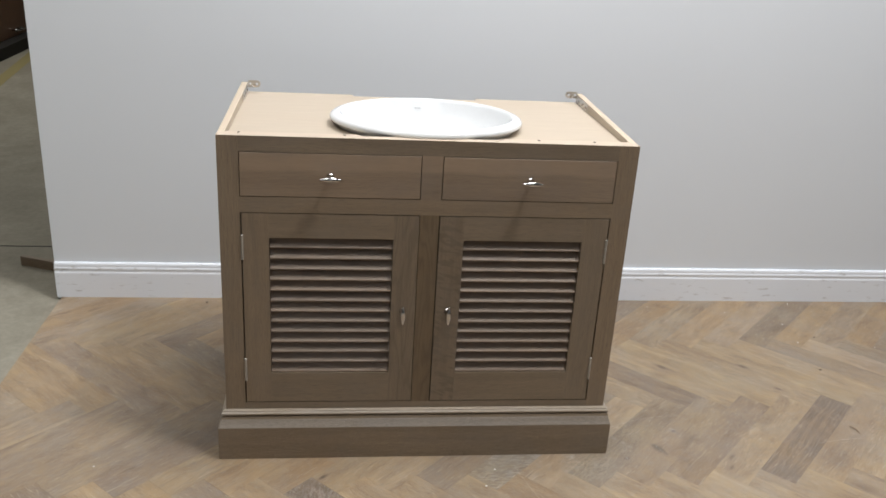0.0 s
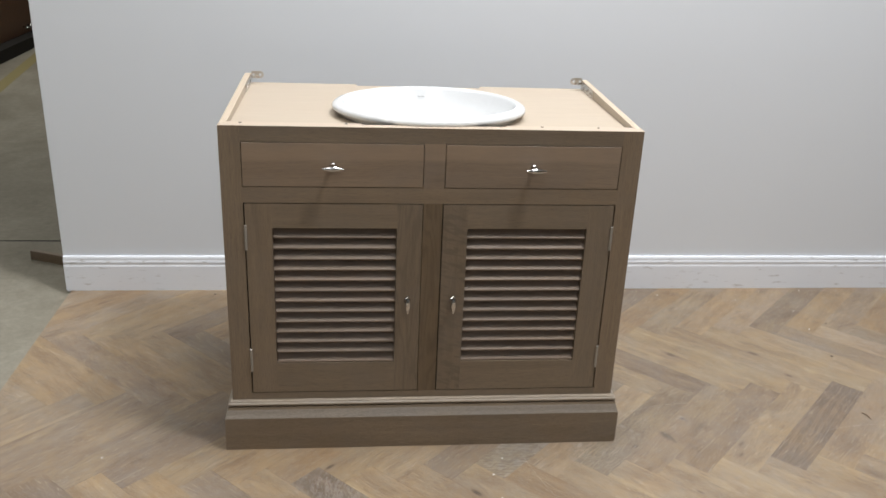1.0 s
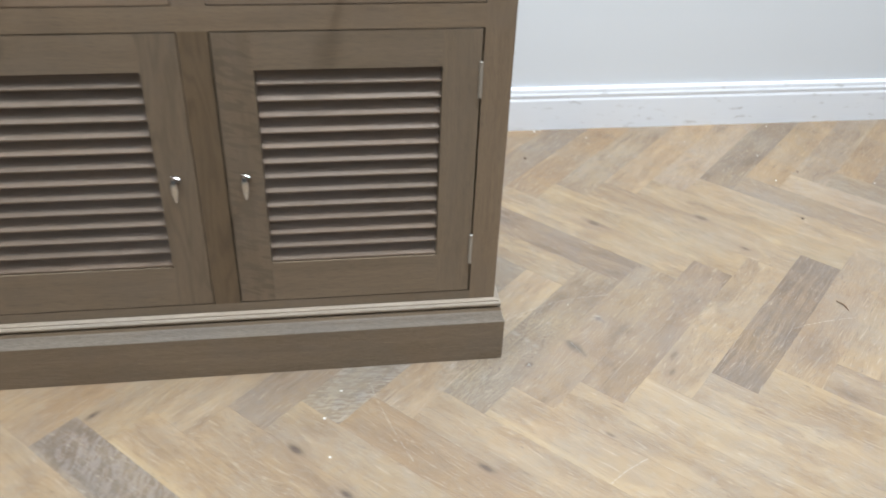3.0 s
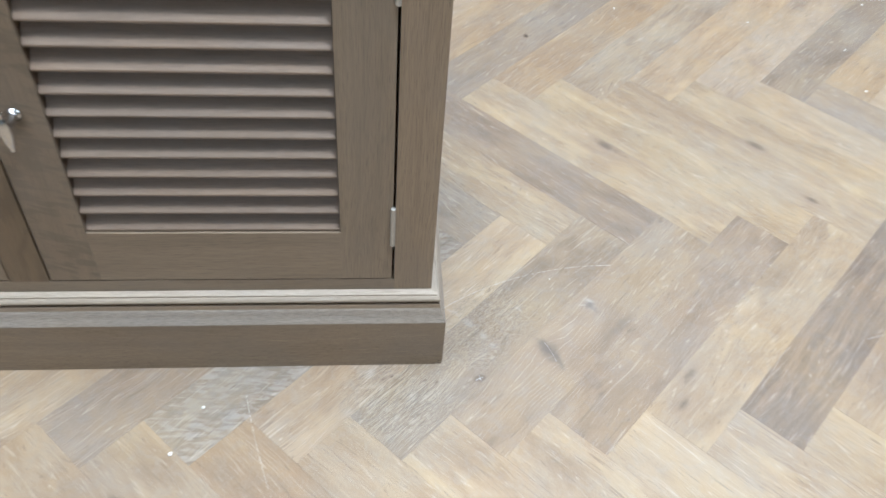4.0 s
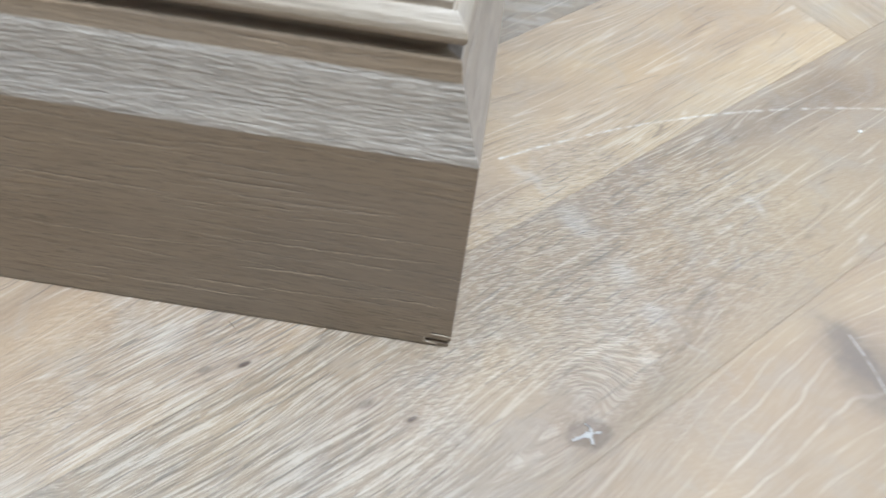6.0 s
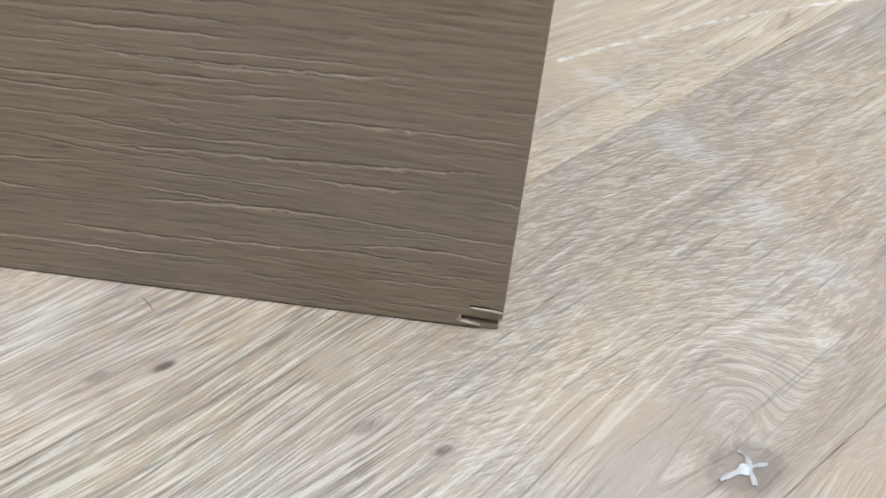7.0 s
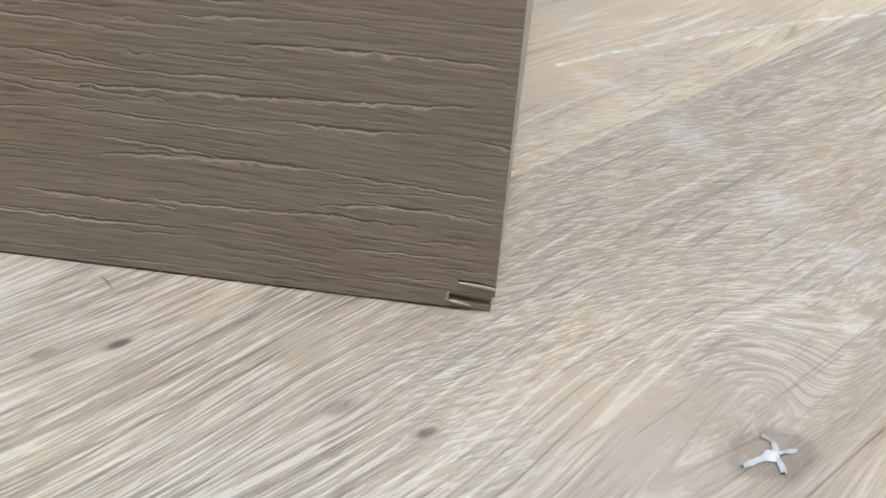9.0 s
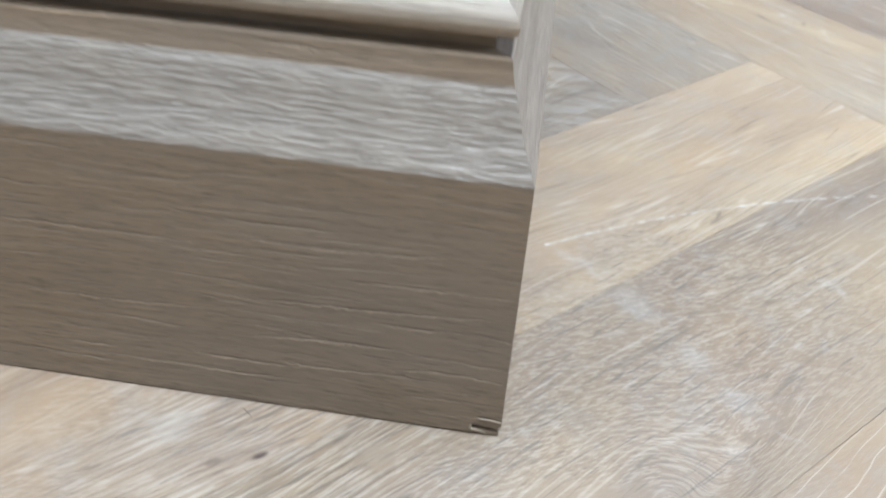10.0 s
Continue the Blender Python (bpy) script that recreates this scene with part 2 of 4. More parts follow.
# knots in the oak floor: x, y, grain angle in degrees, half length, half width, reach, darkness
KNOTS = [
    (0.517, -0.0226, 20, 0.0072, 0.0050, 0.03, 0.50), (0.613, 0.018, 45, 0.0130, 0.0085, 0.05, 0.30), (0.678, 0.094, 45, 0.006, 0.0045, 0.1, 0.8),
    (0.770, -0.067, 45, 0.009, 0.004, 0.2, 0.55), (0.764, 0.428, 135, 0.014, 0.007, 0.2, 0.8), (1.020, 0.430, 135, 0.015, 0.006, 0.2, 0.8),
    (-0.226, -0.075, 45, 0.012, 0.004, 0.2, 1.0), (0.103, -0.183, 135, 0.014, 0.006, 0.2, 1.0), (0.398, -0.251, 135, 0.013, 0.005, 0.2, 0.9),
    (0.4065, -0.018, 38, 0.0022, 0.0009, 0.2, 1.1), (0.462, -0.0275, 38, 0.0019, 0.0008, 0.2, 1.0), (0.447, -0.025, 38, 0.0026, 0.0013, 0.2, 0.6),
    (0.395, -0.022, 38, 0.0022, 0.0010, 0.2, 0.7), (0.790, -0.022, 45, 0.010, 0.004, 0.2, 0.55), (1.070, 0.30, 135, 0.010, 0.004, 0.2, 0.8),
    (0.180, -0.281, 135, 0.011, 0.005, 0.2, 1.0), (0.614, -0.203, 135, 0.008, 0.003, 0.2, 0.7),
]


# dark mineral stains in the oak: x, y, angle, half length, half width, strength
SMEARS = [(0.612, 0.016, -62, 0.022, 0.0085, 0.46), (0.606, 0.028, -50, 0.010, 0.0055, 0.62), (0.616, 0.012, -66, 0.014, 0.0030, 0.55), (0.622, -0.003, -40, 0.006, 0.0030, 0.5), (0.684, 0.089, -60, 0.010, 0.0045, 0.5), (1.068, -0.045, 50, 0.050, 0.018, 0.32), (0.678, -0.062, 45, 0.045, 0.016, 0.22),
          (0.716, 0.058, 40, 0.022, 0.008, 0.34), (0.97, 0.16, 50, 0.05, 0.018, 0.17), (-0.60, 0.42, 130, 0.06, 0.018, 0.24), (-0.52, 0.07, 45, 0.10, 0.03, 0.20), (-0.72, 0.30, 45, 0.06, 0.02, 0.17)]
# pale curved scratches
def scratch(x0, y0, x1, y1, bulge, half):
    """An arc from one point to another that rises to its left by bulge."""
    a, b = Vector((x0, y0)), Vector((x1, y1))
    half_chord = (b - a).length / 2
    r = (half_chord ** 2 + bulge ** 2) / (2 * bulge)
    way = (b - a).normalized()
    left = Vector((-way.y, way.x))
    c = (a + b) / 2 + left * (bulge - r)
    turns = sorted(math.atan2(p.y - c.y, p.x - c.x) for p in (a, b))
    return (c.x, c.y, r, half, turns[0], turns[1])


# dull white residue: x, y, angle, half length, half width, strength
RESIDUE = [(0.486, 0.086, -40, 0.0050, 0.0020, 0.55), (0.495, 0.080, -50, 0.0060, 0.0014, 0.45), (0.510, 0.064, -55, 0.0080, 0.0042, 0.50), (0.528, 0.043, -60, 0.0070, 0.0040, 0.36),
           (0.539, 0.027, -60, 0.0050, 0.0040, 0.34), (0.680, 0.101, -20, 0.0055, 0.0026, 0.7), (0.668, 0.094, 0, 0.0050, 0.0010, 0.6), (0.679, 0.092, -60, 0.0130, 0.0070, 0.30), (0.817, 0.081, 30, 0.006, 0.003, 0.4), (0.644, 0.056, 40, 0.010, 0.004, 0.25), (0.380, -0.012, 50, 0.010, 0.004, 0.3)]
# where a plank's figure turns to short scales (1) or to long lines (0): x, y, radius, which
FIGURES = [(0.535, 0.060, 0.062, 1.0), (0.505, 0.012, 0.034, 1.0), (0.526, 0.0, 0.022, 1.0), (0.415, -0.045, 0.050, 0.0), (0.625, -0.010, 0.055, 0.0), (0.54, 0.15, 0.05, 0.0)]
# where the grain is brushed open most: x, y, radius
BOLD_GRAIN = [(0.415, -0.040, 0.070), (0.500, 0.020, 0.055), (0.540, 0.075, 0.055)]
# where the brushed grain is worn smooth: x, y, radius
SMOOTH_GRAIN = [(0.4870, -0.0185, 0.0090), (0.4990, -0.0170, 0.0090), (0.5095, -0.0130, 0.0060), (0.4960, -0.0290, 0.0060), (0.4380, -0.0130, 0.0060)]
# where open pale grain shows: x, y, radius
PALE_GRAIN = [(0.598, -0.016, 0.068), (0.650, 0.040, 0.050)]
# growth rings that close in an arch: x, y, grain angle, reach
ARCHES = [(0.5170, -0.0120, 45, 0.030)]
SCRATCHES = [scratch(0.478, 0.091, 0.722, 0.166, 0.0195, 0.0011), scratch(0.607, 0.032, 0.6185, 0.001, 0.0012, 0.0005), scratch(0.287, -0.226, 0.229, -0.042, 0.004, 0.0010),
             scratch(0.585, -0.303, 0.660, -0.259, 0.003, 0.0016), scratch(1.05, 0.03, 1.19, 0.05, 0.004, 0.0014)]


def oak_floor():
    g = Graph("limed oak floor")
    info = g.add("ShaderNodeObjectInfo")
    rnd, tint = info.outputs["Random"], info.outputs["Color"]
    place = g.add("ShaderNodeNewGeometry").outputs["Position"]
    p, q, _ = g.split(g.add("ShaderNodeTexCoord").outputs["Object"])
    shift = g.math("MULTIPLY", rnd, 53.0)
    slow = g.noise(g.join(g.math("MULTIPLY", p, 5.0), g.math("MULTIPLY", q, 9.0), shift), 1.0, 2.0)
    field = g.math("ADD", q, g.math("MULTIPLY", g.math("SUBTRACT", slow, 0.5), 0.026))
    shake = g.add("ShaderNodeTexNoise", None, Vector=place, Scale=220.0, Detail=3.0).outputs["Color"]
    knot_place = g.vec("ADD", place, g.vec("MULTIPLY", g.vec("SUBTRACT", shake, (0.5, 0.5, 0.5)), (0.004, 0.004, 0.0)))
    dark = None
    halo = None
    for kx, ky, angle, a, b, reach, depth in KNOTS:
        c, s = math.cos(radians(angle)), math.sin(radians(angle))
        d = g.vec("SUBTRACT", place if a < 0.004 else knot_place, (kx, ky, 0.0))
        u = g.vec("DOT_PRODUCT", d, (c, s, 0.0))
        v = g.vec("DOT_PRODUCT", d, (-s, c, 0.0))
        calm = g.vec("SUBTRACT", place, (kx, ky, 0.0))
        cu = g.math("DIVIDE", g.vec("DOT_PRODUCT", calm, (c, s, 0.0)), a)
        cv = g.vec("DOT_PRODUCT", calm, (-s, c, 0.0))
        c2 = g.math("ADD", g.math("MULTIPLY", cu, cu), g.math("POWER", g.math("DIVIDE", cv, b), 2.0))
        r2 = g.math("ADD", g.math("POWER", g.math("DIVIDE", u, a), 2.0), g.math("POWER", g.math("DIVIDE", v, b), 2.0))
        far = g.math("POWER", g.math("ADD", g.math("MULTIPLY", c2, reach), 1.0), -1.0)
        soft = g.math("DIVIDE", cv, g.math("SQRT", g.math("ADD", g.math("MULTIPLY", cv, cv), ((2.6 if reach < 0.06 else 1.6) * b) ** 2)))
        field = g.math("SUBTRACT", field, g.math("MULTIPLY", soft, g.math("MULTIPLY", far, (0.5 if reach < 0.04 else 2.1 if reach < 0.06 else 1.2) * b)))
        core = g.math("MULTIPLY", depth, g.math("POWER", g.math("ADD", g.math("POWER", r2, 5.0 if reach < 0.04 else 3.0 if a < 0.004 else 2.0), 1.0), -1.0))
        if reach < 0.04:
            bark = g.math("POWER", g.math("ADD", g.math("POWER", g.math("MULTIPLY", g.math("SUBTRACT", r2, 0.85), 5.0), 2.0), 1.0), -1.0)
            core = g.math("ADD", core, g.math("MULTIPLY", bark, 0.18))
        ring = g.math("POWER", g.math("ADD", g.math("MULTIPLY", r2, 0.09), 1.0), -1.0)
        dark = core if dark is None else g.math("MAXIMUM", dark, core)
        halo = ring if halo is None else g.math("MAXIMUM", halo, ring)
    for ax, ay, angle, fall in ARCHES:
        c, s = math.cos(radians(angle)), math.sin(radians(angle))
        d = g.vec("SUBTRACT", place, (ax, ay, 0.0))
        u, v = g.vec("DOT_PRODUCT", d, (c, s, 0.0)), g.vec("DOT_PRODUCT", d, (-s, c, 0.0))
        tip = g.math("MAXIMUM", g.math("MULTIPLY", u, 0.8), 0.0)
        round_by = g.math("SQRT", g.math("ADD", g.math("ADD", g.math("MULTIPLY", v, v), g.math("MULTIPLY", tip, tip)), 1e-7))
        near = g.math("POWER", g.math("ADD", g.math("POWER", g.math("DIVIDE", g.vec("LENGTH", d), fall), 2.5), 1.0), -1.0)
        side = g.add("ShaderNodeMapRange", {"interpolation_type": "SMOOTHSTEP"}, i0=v, i1=-0.018, i2=-0.001).outputs[0]
        field = g.math("ADD", field, g.math("MULTIPLY", g.math("MULTIPLY", near, side), g.math("SUBTRACT", round_by, v)))
    wide = g.noise(g.join(g.math("MULTIPLY", p, 6.0), g.math("MULTIPLY", field, 26.0), shift), 1.0, 4.0, 0.6)
    long_lines = g.noise(g.join(g.math("MULTIPLY", p, 58.0), g.math("MULTIPLY", field, 2000.0), shift), 1.0, 2.0, 0.55)
    leaning = g.math("ADD", field, g.math("MULTIPLY", p, 0.30))
    scales = g.noise(g.join(g.math("MULTIPLY", p, 300.0), g.math("MULTIPLY", leaning, 1250.0), g.math("ADD", shift, 5.0)), 1.0, 1.0, 0.5, 0.12)
    kind = g.ramp(g.noise(g.join(g.math("MULTIPLY", p, 9.0), g.math("MULTIPLY", q, 22.0), g.math("ADD", shift, 2.0)), 1.0, 2.0), [(0.46, 0.0), (0.56, 1.0)])
    for fx, fy, r, which in FIGURES:
        away = g.vec("LENGTH", g.vec("SUBTRACT", g.vec("MULTIPLY", knot_place, (1.0, 1.0, 0.0)), (fx, fy, 0.0)))
        near = g.add("ShaderNodeMapRange", {"interpolation_type": "SMOOTHSTEP"}, i0=away, i1=r * 1.25, i2=r * 0.75).outputs[0]
        kind = g.math("ADD", g.math("MULTIPLY", kind, g.math("SUBTRACT", 1.0, near)), g.math("MULTIPLY", near, which))
    streak = g.math("ADD", g.math("MULTIPLY", long_lines, g.math("SUBTRACT", 1.0, kind)), g.math("MULTIPLY", scales, kind))
    fine = g.noise(g.join(g.math("MULTIPLY", p, 210.0), g.math("MULTIPLY", field, 3200.0), shift), 1.0, 2.0, 0.6)
    bold = None
    for fx, fy, r in BOLD_GRAIN:
        away = g.vec("LENGTH", g.vec("SUBTRACT", g.vec("MULTIPLY", knot_place, (1.0, 1.0, 0.0)), (fx, fy, 0.0)))
        near = g.add("ShaderNodeMapRange", {"interpolation_type": "SMOOTHSTEP"}, i0=away, i1=r * 1.3, i2=r * 0.6).outputs[0]
        bold = near if bold is None else g.math("MAXIMUM", bold, near)
    deep = g.math("ADD", 0.31, g.math("MULTIPLY", bold, 0.78))
    for fx, fy, r in SMOOTH_GRAIN:
        away = g.vec("LENGTH", g.vec("SUBTRACT", g.vec("MULTIPLY", knot_place, (1.0, 1.0, 0.0)), (fx, fy, 0.0)))
        deep = g.math("MULTIPLY", deep, g.add("ShaderNodeMapRange", {"interpolation_type": "SMOOTHSTEP"}, i0=away, i1=r * 0.5, i2=r * 1.2, i3=0.22).outputs[0])
    # long growth lines, as level lines of a stretched field
    rings = g.noise(g.join(g.math("MULTIPLY", p, 5.0), g.math("MULTIPLY", field, 95.0), g.math("ADD", shift, 17.0)), 1.0, 1.0, 0.4)
    ring_gate = g.ramp(g.noise(g.join(g.math("MULTIPLY", p, 20.0), g.math("MULTIPLY", field, 300.0), g.math("ADD", shift, 23.0)), 1.0, 1.0), [(0.46, 0.0), (0.60, 1.0)])
    level = g.math("PINGPONG", g.math("MULTIPLY", rings, 9.0), 0.5)
    pale_by = None
    for fx, fy, r in PALE_GRAIN:
        away = g.vec("LENGTH", g.vec("SUBTRACT", g.vec("MULTIPLY", knot_place, (1.0, 1.0, 0.0)), (fx, fy, 0.0)))
        near = g.add("ShaderNodeMapRange", {"interpolation_type": "SMOOTHSTEP"}, i0=away, i1=r, i2=r * 0.6).outputs[0]
        pale_by = near if pale_by is None else g.math("MAXIMUM", pale_by, near)
    plain_by = g.math("SUBTRACT", 1.0, pale_by)
    slit = g.math("MULTIPLY", g.math("MULTIPLY", g.ramp(level, [(0.02, 1.0), (0.07, 0.0)]), ring_gate), plain_by)
    pale_line = g.math("MULTIPLY", g.math("MULTIPLY", g.ramp(level, [(0.40, 0.0), (0.47, 1.0)]), ring_gate), plain_by)
    # broken pale lines that follow the grain round the large knot
    uneven = g.noise(g.join(g.math("MULTIPLY", p, 30.0), g.math("MULTIPLY", q, 60.0), shift), 1.0, 2.0)
    trace = g.math("PINGPONG", g.math("ADD", g.math("MULTIPLY", field, 205.0), uneven), 0.5)
    broken = g.ramp(g.noise(g.join(g.math("MULTIPLY", p, 45.0), g.math("MULTIPLY", field, 170.0), g.math("ADD", shift, 29.0)), 1.0, 2.0), [(0.36, 0.0), (0.52, 1.0)])
    pale_line = g.math("ADD", pale_line, g.math("MULTIPLY", g.math("MULTIPLY", g.ramp(trace, [(0.445, 0.0), (0.485, 1.0)]), broken), g.math("MULTIPLY", pale_by, 1.6)))
    calm_by = g.math("SUBTRACT", 1.0, g.math("MULTIPLY", pale_by, 0.25))
    cloud = g.noise(place, 7.0, 4.0, 0.6, 0.4)
    col = g.ramp(wide, [(0.25, (0.196, 0.146, 0.101)), (0.43, (0.248, 0.188, 0.130)), (0.58, (0.292, 0.225, 0.156)), (0.72, (0.346, 0.271, 0.187))])
    # pale sapwood along one edge, as the plank's own alpha says: 0.5 or 0
    alpha = info.outputs["Alpha"]
    plus = g.math("MULTIPLY", g.math("LESS_THAN", alpha, 0.75), g.math("GREATER_THAN", alpha, 0.25))
    way = g.math("SUBTRACT", g.math("MULTIPLY", plus, 2.0), 1.0)
    rim = g.math("ADD", g.math("MULTIPLY", q, way), g.math("MULTIPLY", g.math("SUBTRACT", slow, 0.5), 0.02))
    edge = g.math("MULTIPLY", g.ramp(rim, [(0.0305, 0.0), (0.0335, 1.0)]), g.math("MULTIPLY", g.math("LESS_THAN", alpha, 0.75), g.ramp(g.math("ADD", p, slow), [(0.42, 0.0), (0.50, 1.0)])))
    # curly figure on a few planks
    curly = g.math("ADD", g.math("COMPARE", alpha, 0.6, 0.03), g.math("COMPARE", alpha, 0.85, 0.03))
    curl = g.noise(g.join(g.math("MULTIPLY", g.math("ADD", p, g.math("MULTIPLY", q, 0.8)), 120.0), g.math("MULTIPLY", q, 60.0), shift), 1.0, 1.5, 0.5, 0.6)
    col = g.mix(g.math("MULTIPLY", g.math("MULTIPLY", curly, g.ramp(curl, [(0.46, 0.0), (0.58, 1.0)])), 0.42), col, (0.50, 0.475, 0.45))
    col = g.mix(g.math("MULTIPLY", g.math("MULTIPLY", curly, g.ramp(curl, [(0.38, 1.0), (0.48, 0.0)])), 0.38), col, (0.15, 0.13, 0.115))
    col = g.mix(g.math("MULTIPLY", edge, 0.42), col, (0.47, 0.385, 0.250))
    # strong dark growth lines on one plank
    striped = g.math("COMPARE", alpha, 0.93, 0.03)
    stripe = g.noise(g.join(g.math("MULTIPLY", p, 7.0), g.math("MULTIPLY", field, 170.0), g.math("ADD", shift, 47.0)), 1.0, 2.0, 0.5)
    col = g.mix(g.math("MULTIPLY", g.math("MULTIPLY", striped, g.ramp(stripe, [(0.42, 0.0), (0.58, 1.0)])), 0.55), col, (0.120, 0.094, 0.078))
    heart = g.noise(g.join(g.math("MULTIPLY", p, 7.0), g.math("MULTIPLY", field, 24.0), g.math("ADD", shift, 11.0)), 1.0, 3.0, 0.6, 0.5)
    col = g.mix(g.math("MULTIPLY", g.ramp(heart, [(0.54, 0.0), (0.68, 1.0)]), 0.50), col, (0.150, 0.109, 0.076))
    col = g.mix(g.math("MULTIPLY", g.ramp(heart, [(0.32, 1.0), (0.44, 0.0)]), 0.62), col, (0.381, 0.305, 0.202))
    grey = g.math("MULTIPLY", g.ramp(cloud, [(0.42, 0.0), (0.64, 1.0)]), 0.5)
    col = g.mix(grey, col, (0.280, 0.248, 0.209))
    honey = g.noise(g.vec("ADD", place, (3.1, 7.7, 0.0)), 9.0, 3.0, 0.55, 0.6)
    col = g.mix(g.math("MULTIPLY", g.ramp(honey, [(0.48, 0.0), (0.66, 1.0)]), 0.42), col, (0.345, 0.262, 0.158))
    mottle = g.noise(place, 55.0, 4.0, 0.62, 0.8)
    col = g.mix(g.math("MULTIPLY", g.ramp(mottle, [(0.50, 0.0), (0.62, 1.0)]), 0.22), col, (0.268, 0.256, 0.244))
    col = g.mix(g.math("MULTIPLY", g.ramp(mottle, [(0.34, 1.0), (0.46, 0.0)]), 0.18), col, (0.304, 0.224, 0.141))
    col = g.mix(1.0, col, tint, "MULTIPLY")
    lime = g.ramp(g.math("ADD", g.math("MULTIPLY", streak, 0.75), g.math("MULTIPLY", fine, 0.25)), [(0.520, 0.0), (0.565, 1.0)])
    col = g.mix(g.math("MULTIPLY", g.math("MULTIPLY", lime, g.math("MULTIPLY", deep, calm_by)), g.math("SUBTRACT", 0.39, g.math("MULTIPLY", kind, 0.18))), col, (0.540, 0.490, 0.418))
    col = g.mix(g.math("MULTIPLY", pale_line, 0.30), col, (0.56, 0.50, 0.42))
    dark_line = g.ramp(g.math("ADD", g.math("MULTIPLY", streak, 0.8), g.math("MULTIPLY", fine, 0.2)), [(0.385, 1.0), (0.435, 0.0)])
    col = g.mix(g.math("MULTIPLY", g.math("MULTIPLY", dark_line, g.math("MULTIPLY", deep, calm_by)), g.math("SUBTRACT", 0.62, g.math("MULTIPLY", kind, 0.34))), col, (0.118, 0.096, 0.078))
    nicks = g.noise(g.join(g.math("MULTIPLY", p, 60.0), g.math("MULTIPLY", q, 1100.0), g.math("ADD", shift, 37.0)), 1.0, 2.0, 0.5)
    col = g.mix(g.math("MULTIPLY", g.math("MULTIPLY", g.ramp(nicks, [(0.32, 1.0), (0.38, 0.0)]), bold), 0.7), col, (0.105, 0.090, 0.078))
    col = g.mix(g.math("MULTIPLY", slit, 0.42), col, (0.092, 0.072, 0.056))
    col = g.mix(g.math("MULTIPLY", halo, 0.45), col, (0.225, 0.172, 0.132))
    col = g.mix(g.math("MULTIPLY", dark, g.math("ADD", 0.48, g.math("MULTIPLY", g.noise(place, 320.0, 3.0), 0.7))), col, (0.074, 0.053, 0.042))
    curdle = g.add("ShaderNodeTexNoise", None, Vector=place, Scale=75.0, Detail=4.0, Roughness=0.65).outputs["Color"]
    smear_place = g.vec("ADD", place, g.vec("MULTIPLY", g.vec("SUBTRACT", curdle, (0.5, 0.5, 0.5)), (0.022, 0.022, 0.0)))
    for mx, my, angle, a, b, strength in SMEARS:
        c, s = math.cos(radians(angle)), math.sin(radians(angle))
        d = g.vec("SUBTRACT", smear_place, (mx, my, 0.0))
        u = g.math("DIVIDE", g.vec("DOT_PRODUCT", d, (c, s, 0.0)), a)
        v = g.math("DIVIDE", g.vec("DOT_PRODUCT", d, (-s, c, 0.0)), b)
        r2 = g.math("ADD", g.math("MULTIPLY", u, u), g.math("MULTIPLY", v, v))
        blot = g.math("POWER", g.math("ADD", g.math("MULTIPLY", r2, r2), 1.0), -1.0)
        col = g.mix(g.math("MULTIPLY", blot, strength), col, (0.120, 0.098, 0.084))
    for mx, my, angle, a, b, strength in RESIDUE:
        c, s = math.cos(radians(angle)), math.sin(radians(angle))
        d = g.vec("SUBTRACT", knot_place, (mx, my, 0.0))
        u = g.math("DIVIDE", g.vec("DOT_PRODUCT", d, (c, s, 0.0)), a)
        v = g.math("DIVIDE", g.vec("DOT_PRODUCT", d, (-s, c, 0.0)), b)
        film_by = g.math("POWER", g.math("ADD", g.math("POWER", g.math("ADD", g.math("MULTIPLY", u, u), g.math("MULTIPLY", v, v)), 2.0), 1.0), -1.0)
        col = g.mix(g.math("MULTIPLY", film_by, strength * 0.36), col, (0.52, 0.51, 0.50))
    worn = None
    for sx, sy, sr, wide_by, u0, u1 in SCRATCHES:
        d = g.vec("SUBTRACT", place, (sx, sy, 0.0))
        dx, dy, _ = g.split(d)
        off = g.math("ABSOLUTE", g.math("SUBTRACT", g.vec("LENGTH", d), sr))
        turn = g.math("ARCTAN2", dy, dx)
        inside = g.math("MULTIPLY", g.math("GREATER_THAN", turn, u0), g.math("LESS_THAN", turn, u1))
        mark = g.math("MULTIPLY", inside, g.math("SUBTRACT", 1.0, g.math("MINIMUM", g.math("DIVIDE", off, wide_by), 1.0)))
        worn = mark if worn is None else g.math("MAXIMUM", worn, mark)
    rub = g.noise(place, 160.0, 3.0, 0.7)
    if worn is not None:
        col = g.mix(g.math("MULTIPLY", g.math("MULTIPLY", worn, g.ramp(rub, [(0.42, 0.0), (0.66, 1.0)])), 0.6), col, (0.68, 0.67, 0.64))
    smear = g.ramp(g.noise(place, 22.0, 5.0, 0.7, 1.2), [(0.66, 0.0), (0.75, 1.0)])
    col = g.mix(g.math("MULTIPLY", smear, 0.14), col, (0.66, 0.66, 0.66))
    height = g.math("ADD", g.math("MULTIPLY", g.math("MULTIPLY", streak, deep), g.math("ADD", 1.3, g.math("MULTIPLY", kind, 0.7))), g.math("ADD", g.math("MULTIPLY", fine, 0.4), g.math("ADD", g.math("MULTIPLY", dark, -0.6), g.math("MULTIPLY", slit, -0.25))))
    normal = g.bump(height, 0.60, 0.0009)
    rough = g.math("ADD", 0.36, g.math("MULTIPLY", streak, 0.28))
    return g.done(col, rough, normal, spec=0.45)


